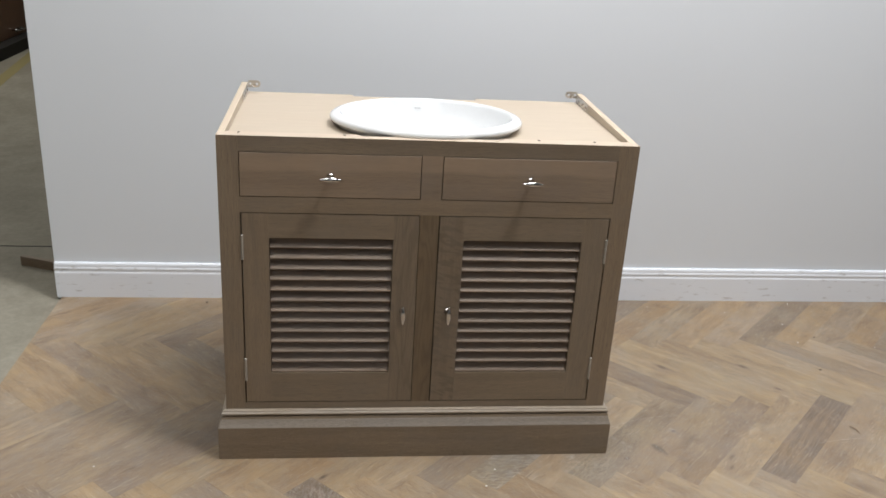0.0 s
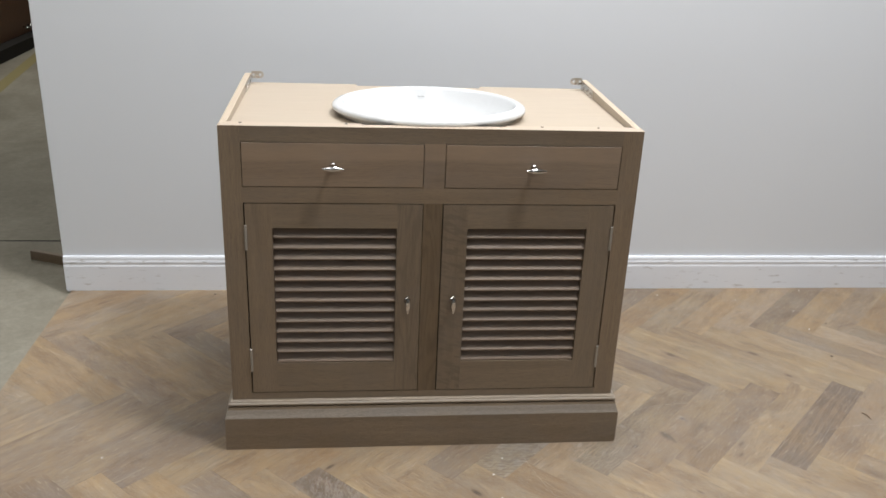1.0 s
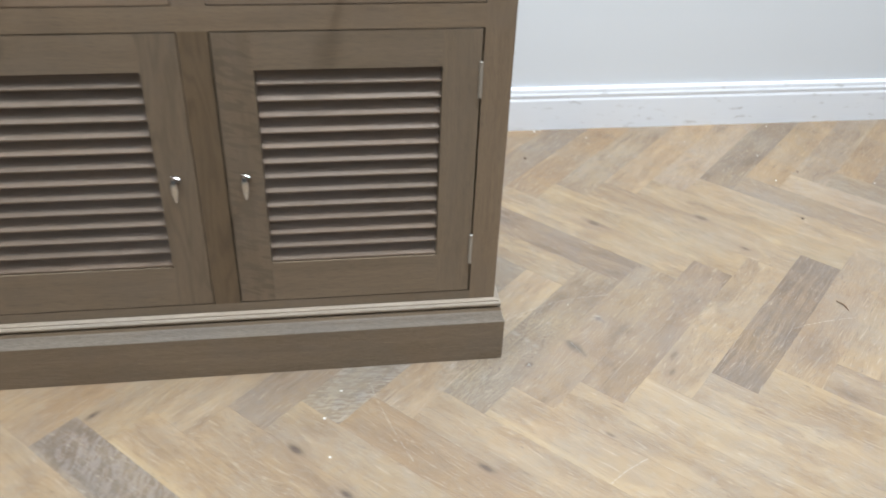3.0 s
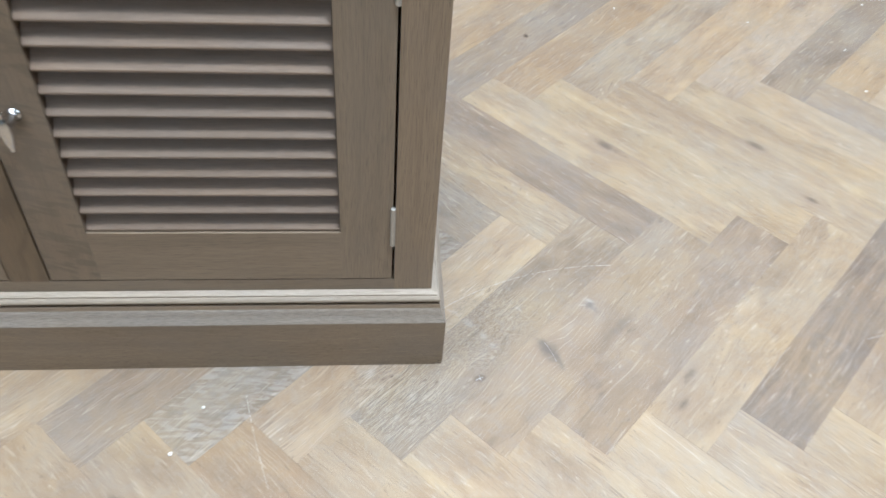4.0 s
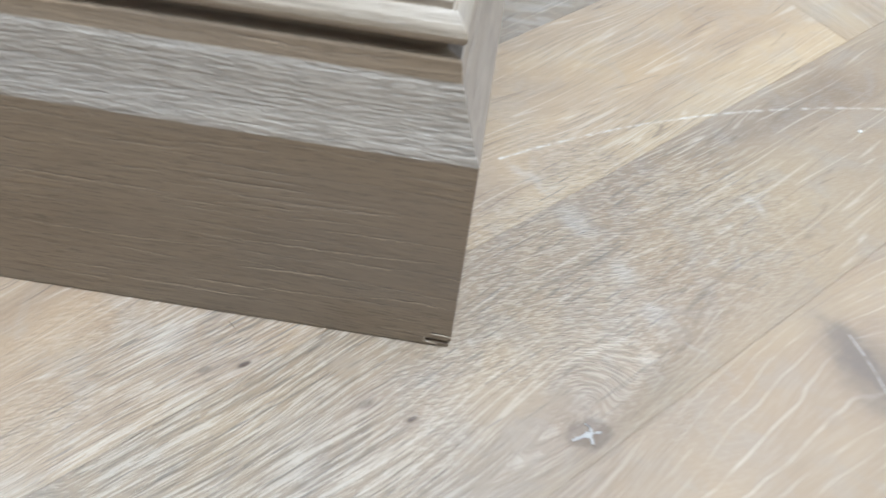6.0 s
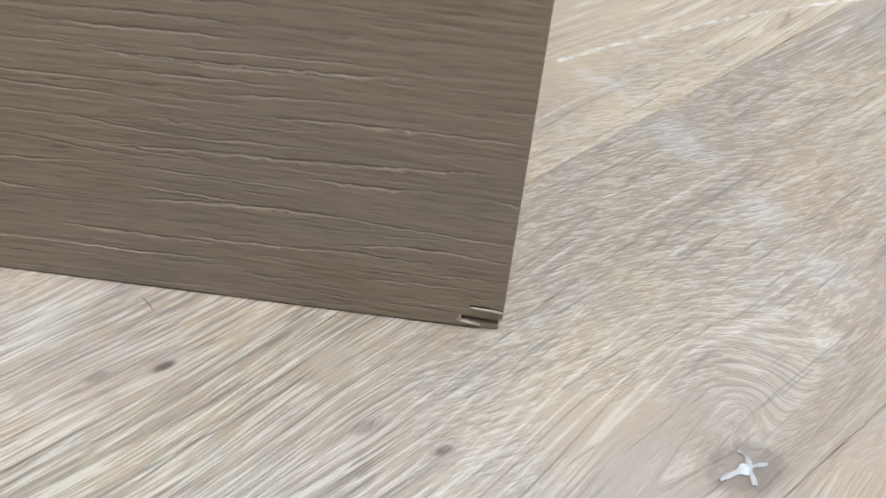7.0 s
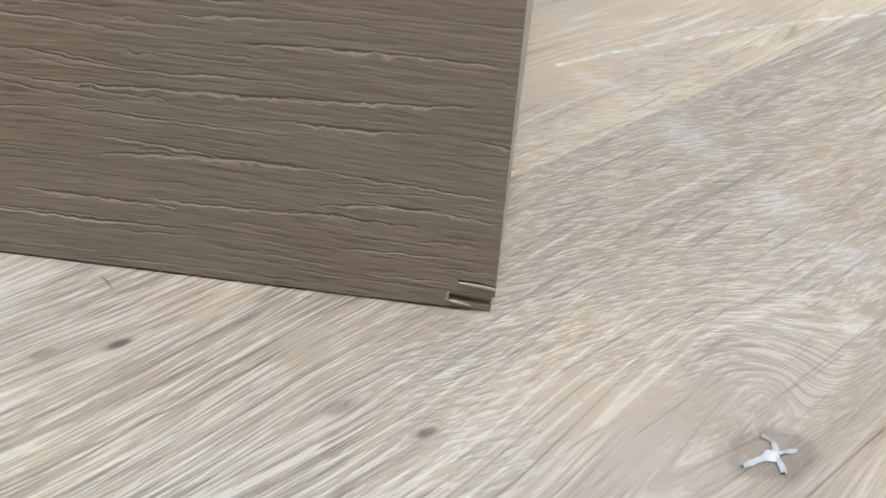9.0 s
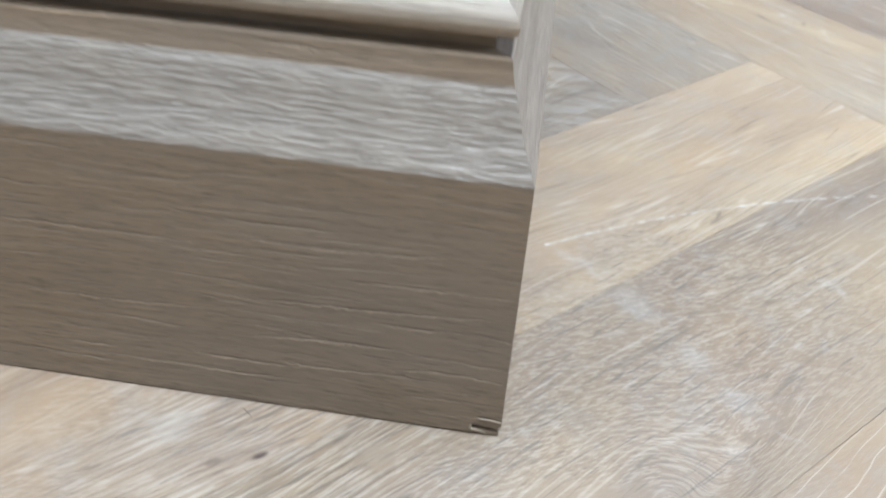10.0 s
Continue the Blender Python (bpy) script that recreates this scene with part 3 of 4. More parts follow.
def painted(name, colour, rough=0.55, stain=0.06, scale=4.0):
    g = Graph(name)
    place = g.add("ShaderNodeNewGeometry").outputs["Position"]
    cloud = g.noise(place, scale, 4.0, 0.6)
    grit = g.noise(place, 260.0, 2.0, 0.5)
    col = g.mix(g.math("MULTIPLY", cloud, stain * 2), colour, tuple(c * 0.75 for c in colour))
    return g.done(col, rough, g.bump(grit, 0.08, 0.0008))


def skirting_paint():
    g = Graph("white skirting paint")
    place = g.add("ShaderNodeNewGeometry").outputs["Position"]
    x, y, z = g.split(place)
    scuff = g.noise(g.join(g.math("MULTIPLY", x, 18.0), y, g.math("MULTIPLY", z, 55.0)), 1.0, 4.0, 0.65)
    low = g.noise(place, 5.0, 3.0)
    col = g.mix(g.math("MULTIPLY", g.ramp(scuff, [(0.60, 0.0), (0.70, 1.0)]), 0.6), (0.81, 0.85, 0.92), (0.45, 0.45, 0.46))
    col = g.mix(g.math("MULTIPLY", low, 0.15), col, (0.62, 0.63, 0.66))
    return g.done(col, 0.38)


def concrete():
    g = Graph("worn concrete")
    place = g.add("ShaderNodeNewGeometry").outputs["Position"]
    big = g.noise(place, 1.6, 5.0, 0.6, 0.5)
    grit = g.noise(place, 45.0, 4.0, 0.7)
    col = g.ramp(big, [(0.3, (0.20, 0.185, 0.145)), (0.55, (0.30, 0.28, 0.225)), (0.75, (0.37, 0.35, 0.29))])
    col = g.mix(0.35, col, g.ramp(grit, [(0.3, 0.35), (0.7, 1.0)]), "MULTIPLY")
    return g.done(col, 0.7, g.bump(grit, 0.3, 0.002))


def plain(name, colour, rough, metal=0.0):
    g = Graph(name)
    place = g.add("ShaderNodeNewGeometry").outputs["Position"]
    n = g.noise(place, 90.0, 3.0)
    col = g.mix(g.math("MULTIPLY", n, 0.3), colour, tuple(c * 0.8 for c in colour))
    return g.done(col, g.math("ADD", rough, g.math("MULTIPLY", n, 0.08)), metal=metal)


OAK_X, OAK_Z = stained_oak("stained oak, level grain", "x", contrast=1.3), stained_oak("stained oak, upright grain", "z", contrast=1.3)
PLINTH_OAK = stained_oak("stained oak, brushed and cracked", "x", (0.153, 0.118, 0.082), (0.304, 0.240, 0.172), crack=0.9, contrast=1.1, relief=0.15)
BEAD_X = stained_oak("paler oak moulding, level grain", "x", (0.248, 0.208, 0.160), (0.405, 0.348, 0.278), contrast=1.2, relief=0.5)
BEAD_Y = stained_oak("paler oak moulding, grain front to back", "y", (0.248, 0.208, 0.160), (0.405, 0.348, 0.278), contrast=1.2, relief=0.5)
OAK_DRAWER = stained_oak("stained oak, lighter upper part", "x", (0.148, 0.110, 0.078), (0.288, 0.221, 0.162), board=0.709)
OAK_FIGURE = stained_oak("stained oak with arched figure", "z", figure=0.3)
OAK_FLAKE = stained_oak("stained oak with ray figure", "z", flake=0.55)
# side panels and side boards: same oak pattern in lighter tones than the front
OAK_SIDE = stained_oak("brushed oak, lighter than the front, upright grain", "z", (0.26, 0.212, 0.165), (0.42, 0.352, 0.28))
OAK_SIDE_Y = stained_oak("brushed oak, lighter than the front, grain front to back", "y", (0.24, 0.20, 0.160), (0.40, 0.345, 0.285), relief=0.8)
# brushed plinth oak again, lightened for the overhead light on its slope
OAK_CAP_LIT = stained_oak("brushed oak lightened for overhead light, level grain", "x", (0.205, 0.176, 0.146), (0.330, 0.296, 0.256), contrast=0.9, relief=1.3)
OAK_SLAT = stained_oak("stained oak, darker slats", "x", (0.126, 0.091, 0.065), (0.248, 0.186, 0.137))
OAK_DARK = stained_oak("stained oak, browner", "z", (0.108, 0.074, 0.042), (0.208, 0.149, 0.090), figure=0.35)
RAW = raw_wood("unstained pale oak", (0.51, 0.425, 0.340), "x")
RAW_Y = raw_wood("unstained pale oak edge", (0.54, 0.455, 0.355), "y")
PLY = raw_wood("pale plywood", (0.475, 0.405, 0.325), "x")
SPLIT = raw_wood("split oak, brown inside", (0.33, 0.255, 0.18), "x")
TORN = raw_wood("torn pale oak", (0.36, 0.30, 0.23), "x")
FLOOR = oak_floor()
WALL = painted("grey wall paint", (0.705, 0.74, 0.790), 0.6, 0.05, 2.5)
HALL = painted("hall paint", (0.42, 0.41, 0.40), 0.7)
SKIRT = skirting_paint()
CONCRETE = concrete()
CHROME = plain("polished chrome", (0.62, 0.62, 0.63), 0.06, 1.0)
STEEL = plain("galvanised steel", (0.62, 0.60, 0.57), 0.24, 1.0)
HINGE = plain("satin nickel", (0.44, 0.425, 0.40), 0.40, 0.6)
PORCELAIN = plain("white glazed porcelain", (0.73, 0.745, 0.76), 0.10)
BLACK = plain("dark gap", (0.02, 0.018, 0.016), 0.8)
GREY_MARK = plain("grey print", (0.30, 0.31, 0.32), 0.4)
YELLOW = painted("worn yellow floor paint", (0.27, 0.23, 0.10), 0.7, 0.3, 30.0)
SIDEBOARD = stained_oak("dark brown wood", "x", (0.105, 0.048, 0.022), (0.21, 0.105, 0.052))
STRIP = stained_oak("brown offcut", "x", (0.12, 0.088, 0.058), (0.22, 0.165, 0.11))
SHAVING = plain("brown wood shaving", (0.21, 0.135, 0.078), 0.7)
CHIP = plain("dark wood chip", (0.11, 0.08, 0.058), 0.8)
FILLER = plain("dull white filler", (0.42, 0.405, 0.39), 0.7)
CRUMB = plain("white plaster crumb", (0.74, 0.73, 0.70), 0.8)

# ---- mesh helpers ----


def add_box(bm, x0, x1, y0, y1, z0, z1, bevel=0.0, segments=2):
    made = bmesh.ops.create_cube(bm, size=1.0, matrix=Matrix.Translation(((x0 + x1) / 2, (y0 + y1) / 2, (z0 + z1) / 2)) @ Matrix.Diagonal((x1 - x0, y1 - y0, z1 - z0, 1)))
    if bevel:
        edges = list({e for v in made["verts"] for e in v.link_edges})
        bmesh.ops.bevel(bm, geom=edges, offset=bevel, segments=segments, affect="EDGES", profile=0.6)


def boxed(x0, x1, y0, y1, z0, z1, bevel=0.0, segments=2):
    bm = bmesh.new()
    add_box(bm, x0, x1, y0, y1, z0, z1, bevel, segments)
    return bm


def mesh_of(name, bm, *materials, smooth=False):
    bmesh.ops.recalc_face_normals(bm, faces=bm.faces[:])
    me = bpy.data.meshes.new(name)
    bm.to_mesh(me)
    bm.free()
    for m in materials:
        me.materials.append(m)
    if smooth:
        me.polygons.foreach_set("use_smooth", [True] * len(me.polygons))
    return me


def part(name, bm, material, parent, label="", smooth=False):
    mats = material if isinstance(material, tuple) else (material,)
    ob = new(name, mesh_of(name, bm, *mats, smooth=smooth))
    ob.parent = parent
    return tagged(ob, label)


def thing(name, label, category, place=(0, 0, 0), group="", kind=""):
    ob = new(name)
    ob.location = place
    ob.empty_display_size = 0.05
    return tagged(ob, label, category, group, kind)


def structure(name, bm, material, label, category, smooth=False):
    mats = material if isinstance(material, tuple) else (material,)
    ob = new(name, mesh_of(name, bm, *mats, smooth=smooth))
    return tagged(ob, label, category, kind="structure")


def lathe(bm, profile, steps=24, squash=(1.0, 1.0), at=Matrix.Identity(4)):
    """Turn a profile of (radius, height) round z; closed at radius 0."""
    rings = []
    for r, h in profile:
        if r < 1e-6:
            rings.append([bm.verts.new(at @ Vector((0, 0, h)))])
        else:
            rings.append([bm.verts.new(at @ Vector((r * squash[0] * math.cos(2 * math.pi * k / steps), r * squash[1] * math.sin(2 * math.pi * k / steps), h))) for k in range(steps)])
    for a, b in zip(rings, rings[1:]):
        for k in range(steps):
            j = (k + 1) % steps
            loop = [a[k % len(a)], a[j % len(a)], b[j % len(b)], b[k % len(b)]]
            seen = []
            for v in loop:
                if v not in seen:
                    seen.append(v)
            if len(seen) > 2:
                bm.faces.new(seen)


def prism(bm, outline, ax, lo, hi):
    """Sweep an outline straight along axis 0 or 1; outline is of (other axis, z)."""
    def at(c, p):
        return Vector((c, p[0], p[1])) if ax == 0 else Vector((p[0], c, p[1]))
    a = [bm.verts.new(at(lo, p)) for p in outline]
    b = [bm.verts.new(at(hi, p)) for p in outline]
    n = len(outline)
    for k in range(n):
        j = (k + 1) % n
        bm.faces.new((a[k], a[j], b[j], b[k]))
    bm.faces.new(a[::-1])
    bm.faces.new(b)


# ---- hall: ground, walls, ceiling ----
WALL_Y, WALL_X = 0.908, -1.098
EDGE_X = -1.082
ground = structure("ground", boxed(-9, 9, -7, 12, -0.4, -0.012), CONCRETE, "worn greenish grey concrete floor of a hall", "floor")
structure("ceiling", boxed(-9, 9, -7, 12, 3.6, 3.8), HALL, "plain pale ceiling of the hall", "ceiling")
structure("wall_west", boxed(-9.2, -9, -7, 12, -0.4, 3.8), HALL, "plain pale wall closing the hall", "wall")
structure("wall_east", boxed(9, 9.2, -7, 12, -0.4, 3.8), HALL, "plain pale wall closing the hall", "wall")
structure("wall_south", boxed(-9.2, 9.2, -7.2, -7, -0.4, 3.8), HALL, "plain pale wall closing the hall", "wall")
structure("wall_far", boxed(-9.2, 9.2, 12, 12.2, -0.4, 3.8), HALL, "plain pale wall closing the hall", "wall")
wall = structure("wall_north", boxed(WALL_X, 4.4, WALL_Y, WALL_Y + 0.10, -0.012, 2.75, 0.002), WALL, "light grey painted partition wall ending in a free edge", "wall")

bm = bmesh.new()
skirt = [(WALL_Y, 0.0), (WALL_Y - 0.014, 0.0), (WALL_Y - 0.014, 0.083), (WALL_Y - 0.0132, 0.0868), (WALL_Y - 0.0122, 0.0882), (WALL_Y - 0.0122, 0.0912),
         (WALL_Y - 0.0125, 0.095), (WALL_Y - 0.0135, 0.098), (WALL_Y - 0.0125, 0.1025), (WALL_Y - 0.0112, 0.1050), (WALL_Y - 0.0112, 0.1066), (WALL_Y - 0.0112, 0.1105),
         (WALL_Y - 0.010, 0.1155), (WALL_Y - 0.006, 0.1180), (WALL_Y, 0.1185)]
prism(bm, skirt, 0, WALL_X + 0.002, 4.4)
structure("baseboard", bm, SKIRT, "white moulded skirting board with grey scuff marks", "skirting board")

# ---- vanity cabinet ----
HW, FY, TOP, BACK = 0.4515, 0.020, 0.780, 0.525
cabinet = thing("vanity_cabinet", "grey-brown stained oak vanity cabinet with louvred doors, worktop missing", "cabinet")


def frame_piece(name, x0, x1, z0, z1, material, label="", y1=FY + 0.022, pale_top=False):
    bm = boxed(x0, x1, FY, y1, z0, z1)
    if pale_top:
        for f in bm.faces:
            if f.normal.z > 0.5 and f.calc_center_median().z > z1 - 0.001:
                f.material_index = 1
    return part(name, bm, (material, RAW) if pale_top else material, cabinet, label)


DX, DZ0, DZ1 = 0.4063, 0.143, 0.6125
WX, WZ0, WZ1 = 0.4072, 0.6475, 0.7460
frame_piece("stile", -HW, -WX, 0.05, TOP, OAK_Z, pale_top=True)
frame_piece("stile", WX, HW, 0.05, TOP, OAK_Z, pale_top=True)
frame_piece("top_rail", -WX, WX, WZ1, TOP, OAK_X, "front rail with bare pale top edge", pale_top=True)
frame_piece("middle_rail", -WX, WX, DZ1, WZ0, OAK_X)
frame_piece("bottom_rail", -WX, WX, 0.05, DZ0, OAK_X)
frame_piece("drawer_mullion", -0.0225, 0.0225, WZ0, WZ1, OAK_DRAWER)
frame_piece("centre_stile", -0.0215, 0.0205, DZ0, DZ1, OAK_DARK, "browner upright between the doors")

# added black strip, holds the shade of the gap by the right door
part("gap_shade_strip", boxed(0.0207, 0.0229, FY + 0.0030, FY + 0.020, DZ0 + 0.001, DZ1 - 0.001), BLACK, cabinet, "black strip put in for the shade of the gap beside the door")

PANEL = 0.0152
for s in (-1, 1):
    a, b = sorted((s * HW, s * (HW - PANEL)))
    bm = boxed(a, b, FY + 0.022, BACK, 0.0, TOP, 0.0006, 1)
    for v in bm.verts:
        if v.co.z > 0.7 and v.co.y > 0.3:
            v.co.z += 0.010
    bm.normal_update()
    for f in bm.faces:
        if f.normal.z > 0.5:
            f.material_index = 1
        elif f.normal.x * s < -0.5:
            f.material_index = 2
    part("side_panel", bm, (OAK_SIDE, RAW_Y, PLY), cabinet, "oak side panel coloured lighter than the front, with bare top edge")
part("back_panel", boxed(-HW + PANEL, HW - PANEL, BACK - 0.012, BACK - 0.003, 0.02, 0.70), PLY, cabinet)
part("base_panel", boxed(-HW + PANEL, HW - PANEL, FY + 0.022, BACK - 0.012, 0.10, 0.116), PLY, cabinet)
# pale sheet under the missing worktop, cut out for the basin
SHEET = 0.766
SX, SY0, SY1 = HW - PANEL, FY + 0.036, 0.506
bm = bmesh.new()
steps = 96
rings = [[], [], [], []]
for k in range(steps):
    w = 2 * math.pi * k / steps
    c, d = math.cos(w), math.sin(w)
    ex, ey = 0.196 * c, 0.207 + 0.150 * d
    far = min(SX / max(abs(c), 1e-6), (SY1 - 0.207 if d > 0 else 0.207 - SY0) / max(abs(d), 1e-6))
    ox, oy = far * c, 0.207 + far * d
    for ring, x, y, z in zip(rings, (ex, ox, ox, ex), (ey, oy, oy, ey), (SHEET, SHEET, SHEET - 0.016, SHEET - 0.016)):
        ring.append(bm.verts.new((x, y, z)))
for a, b in zip(rings, rings[1:] + rings[:1]):
    for k in range(steps):
        j = (k + 1) % steps
        bm.faces.new((a[k], a[j], b[j], b[k]))
part("top_sheet", bm, PLY, cabinet, "pale plywood sheet cut out round the basin")
for a, b in ((-SX, -0.165), (0.160, SX)):
    part("back_batten", boxed(a, b, SY1, BACK, SHEET - 0.016, SHEET, 0.0003, 1), PLY, cabinet)
for a, b in ((-HW + PANEL, -0.156), (0.154, HW - PANEL)):
    part("top_batten", boxed(a, b, FY + 0.022, FY + 0.036, SHEET + 0.0005, TOP - 0.0005, 0.0006, 1), RAW, cabinet)
for x in (-0.408, -0.188, 0.232, 0.356):
    bm = bmesh.new()
    lathe(bm, [(0.0, 0.0), (0.0032, 0.0), (0.0032, 0.0006), (0.0, 0.0006)], 12, at=Matrix.Translation((x, FY + 0.026, TOP - 0.0001)))
    part("screw_hole", bm, BLACK, cabinet)


def knob(parent, x, z, upright):
    """Chrome spindle-shaped pull on a round stem."""
    turn = Matrix.Translation((x, FY, z)) @ Matrix.Rotation(radians(90), 4, "X")
    bm = bmesh.new()
    lathe(bm, [(0.0, 0.0), (0.0075, 0.0), (0.0078, 0.0015), (0.0055, 0.003), (0.0042, 0.006), (0.0040, 0.018), (0.0050, 0.023), (0.0, 0.0245)], 20, at=turn)
    bar = [(0.0, -0.0225), (0.0022, -0.0222), (0.0030, -0.0205), (0.0022, -0.0188), (0.0036, -0.0160), (0.0056, -0.008), (0.0062, 0.0),
           (0.0056, 0.008), (0.0036, 0.0160), (0.0022, 0.0188), (0.0030, 0.0205), (0.0022, 0.0222), (0.0, 0.0225)]
    lie = Matrix.Translation((x, FY - 0.0265, z)) @ (Matrix.Identity(4) if upright else Matrix.Rotation(radians(90), 4, "Y"))
    lathe(bm, bar, 20, at=lie)
    return part("knob", bm, CHROME, parent, "polished chrome spindle pull", smooth=True)


for s in (-1, 1):
    a, b = sorted((s * (0.0225 + 0.0016), s * (WX - 0.0016)))
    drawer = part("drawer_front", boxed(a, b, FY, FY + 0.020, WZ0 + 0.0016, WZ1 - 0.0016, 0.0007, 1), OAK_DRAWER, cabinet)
    # black sheet added behind the drawer for the shade in its gaps
    part("gap_shade_backing", boxed(a - 0.003, b + 0.003, FY + 0.0215, FY + 0.0235, WZ0 - 0.002, WZ1 + 0.002), BLACK, cabinet)
    knob(drawer, s * 0.216, 0.6965, False)

OPEN_IN, OPEN_OUT, OZ0, OZ1 = 0.078, 0.3475, 0.2205, 0.5545


def slat_outline(y, z):
    """A louvre blade, low and round at the front, rising towards the back."""
    pts = []
    length, thick, tilt = 0.035, 0.0050, radians(50)
    ca, sa = math.cos(tilt), math.sin(tilt)
    for k in range(9):
        w = math.pi / 2 + math.pi * k / 8
        pts.append((thick / 2 * math.cos(w), thick / 2 * math.sin(w)))
    for k in range(5):
        w = -math.pi / 2 + math.pi * k / 4
        pts.append((length + thick / 2 * math.cos(w), thick / 2 * math.sin(w)))
    return [(y + u * ca - v * sa, z + u * sa + v * ca) for u, v in pts]


for s in (-1, 1):
    ins, out = s * (0.0225 + (0.0003 if s < 0 else 0.0006)), s * (DX - 0.0021)
    door = thing("door", "louvred oak door, shut", "")
    door.parent = cabinet
    for lo, hi, mat in ((out, s * OPEN_OUT, OAK_Z), (s * OPEN_IN, ins, OAK_FLAKE if s > 0 else OAK_FIGURE)):
        a, b = sorted((lo, hi))
        part("door_stile", boxed(a, b, FY, FY + 0.021, DZ0 + 0.0021, DZ1 - 0.0022, 0.00012, 1), mat, door)
    a, b = sorted((s * OPEN_IN, s * OPEN_OUT))
    part("door_rail", boxed(a, b, FY, FY + 0.021, OZ1, DZ1 - 0.0022), OAK_X, door)
    part("door_rail", boxed(a, b, FY, FY + 0.021, DZ0 + 0.0021, OZ0), OAK_X, door)
    count = 13
    pitch = (OZ1 - OZ0) / count
    for k in range(count):
        bm = bmesh.new()
        prism(bm, slat_outline(FY + 0.0048, OZ0 + 0.0029 + k * pitch), 0, a + 0.001, b - 0.001)
        part("slat", bm, OAK_SLAT, door)
    for z0 in (0.2015, 0.5035):
        bm = bmesh.new()
        hx = s * (DX - 0.0020)
        lathe(bm, [(0.0, 0.0), (0.0020, 0.0), (0.0029, 0.0007), (0.0029, 0.0190), (0.0026, 0.0193), (0.0029, 0.0196), (0.0029, 0.0384), (0.0026, 0.0387), (0.0029, 0.0390),
                   (0.0029, 0.0573), (0.0020, 0.0580), (0.0, 0.0580)], 18, at=Matrix.Translation((hx, FY - 0.0010, z0)))
        part("hinge", bm, HINGE, door, "dull satin nickel hinge knuckle", smooth=False)
    knob(door, s * 0.0515, 0.381, True)


# plinth and bead run round front and sides with mitred corners
def mitred(outline, side):
    """One run of a moulding; outline is of (setback from the plinth's face, z)."""
    bm = bmesh.new()
    w = 0.47

    def point(corner, p):
        o, z = p
        if side == "front":
            return Vector((corner * (w - o), o, z))
        return Vector(((w - o) * side, o if corner < 0 else BACK - 0.004, z))
    a = [bm.verts.new(point(-1, p)) for p in outline]
    b = [bm.verts.new(point(1, p)) for p in outline]
    n = len(outline)
    for k in range(n):
        j = (k + 1) % n
        bm.faces.new((a[k], a[j], b[j], b[k]))
    bm.faces.new(a[::-1])
    bm.faces.new(b)
    return bm


plinth = [(0.0195, 0.0006), (0.0, 0.0006), (0.0, 0.0846), (0.0003, 0.0857), (0.0012, 0.0880), (0.0028, 0.0917), (0.0042, 0.0956), (0.0053, 0.0998),
          (0.0062, 0.1030), (0.0071, 0.1050), (0.0077, 0.1080), (0.0080, 0.1103), (0.0084, 0.1109), (0.0122, 0.1110), (0.0122, 0.1150), (0.0195, 0.1150)]
bead = [(0.0195, 0.1152), (0.0122, 0.1152), (0.0098, 0.1149), (0.0084, 0.1153), (0.0075, 0.1164), (0.0072, 0.1178), (0.0075, 0.1193), (0.0084, 0.1206),
        (0.0098, 0.1220), (0.0108, 0.1228), (0.0112, 0.1222), (0.0118, 0.1222), (0.0119, 0.1243), (0.0160, 0.1253), (0.0195, 0.1260)]
CHIP_Z, CHIP_X = 0.0042, 0.4616
for side in ("front", -1, 1):
    shape = plinth if side == -1 else [(o, CHIP_Z if z < 0.001 else z) for o, z in plinth]
    bm = mitred(shape, side)
    if side == "front":
        add_box(bm, -0.4698, CHIP_X, 0.0, 0.0195, 0.0006, CHIP_Z)
        add_box(bm, CHIP_X, 0.4655, 0.0001, 0.0195, 0.0006, 0.0021)
        add_box(bm, 0.4655, 0.4694, 0.0004, 0.0195, 0.0003, 0.0018)
    if side == 1:
        add_box(bm, 0.4505, 0.47, 0.0075, BACK - 0.004, 0.0006, CHIP_Z)
    bmesh.ops.recalc_face_normals(bm, faces=bm.faces[:])
    # sloping faces take the oak with the light put into its colour
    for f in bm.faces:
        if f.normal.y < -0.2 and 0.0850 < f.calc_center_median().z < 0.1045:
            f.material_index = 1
    part("plinth_board", bm, (PLINTH_OAK, OAK_CAP_LIT) if side == "front" else (OAK_SIDE_Y, OAK_SIDE_Y), cabinet, "skirting plinth board with sloping top, one corner chipped" if side == "front" else "")
    part("bead_moulding", mitred(bead, side), BEAD_X if side == "front" else BEAD_Y, cabinet, "paler oak bead moulding")

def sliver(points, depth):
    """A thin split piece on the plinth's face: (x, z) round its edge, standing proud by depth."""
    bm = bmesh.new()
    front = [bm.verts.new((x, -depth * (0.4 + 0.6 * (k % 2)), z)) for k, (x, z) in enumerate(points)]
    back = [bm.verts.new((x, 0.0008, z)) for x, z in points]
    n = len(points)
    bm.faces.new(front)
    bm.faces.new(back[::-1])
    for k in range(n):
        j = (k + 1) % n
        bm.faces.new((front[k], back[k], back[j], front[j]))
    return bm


notch = boxed(CHIP_X + 0.0001, 0.4691, 0.0009, 0.0150, 0.0019, CHIP_Z)
for v in notch.verts:
    if v.co.y < 0.002:
        v.co.y += 0.0007 * (v.co.z < 0.003) - 0.0004 * (v.co.x > 0.465)
part("notch", notch, SPLIT, cabinet, "raw wood inside the chipped plinth corner")
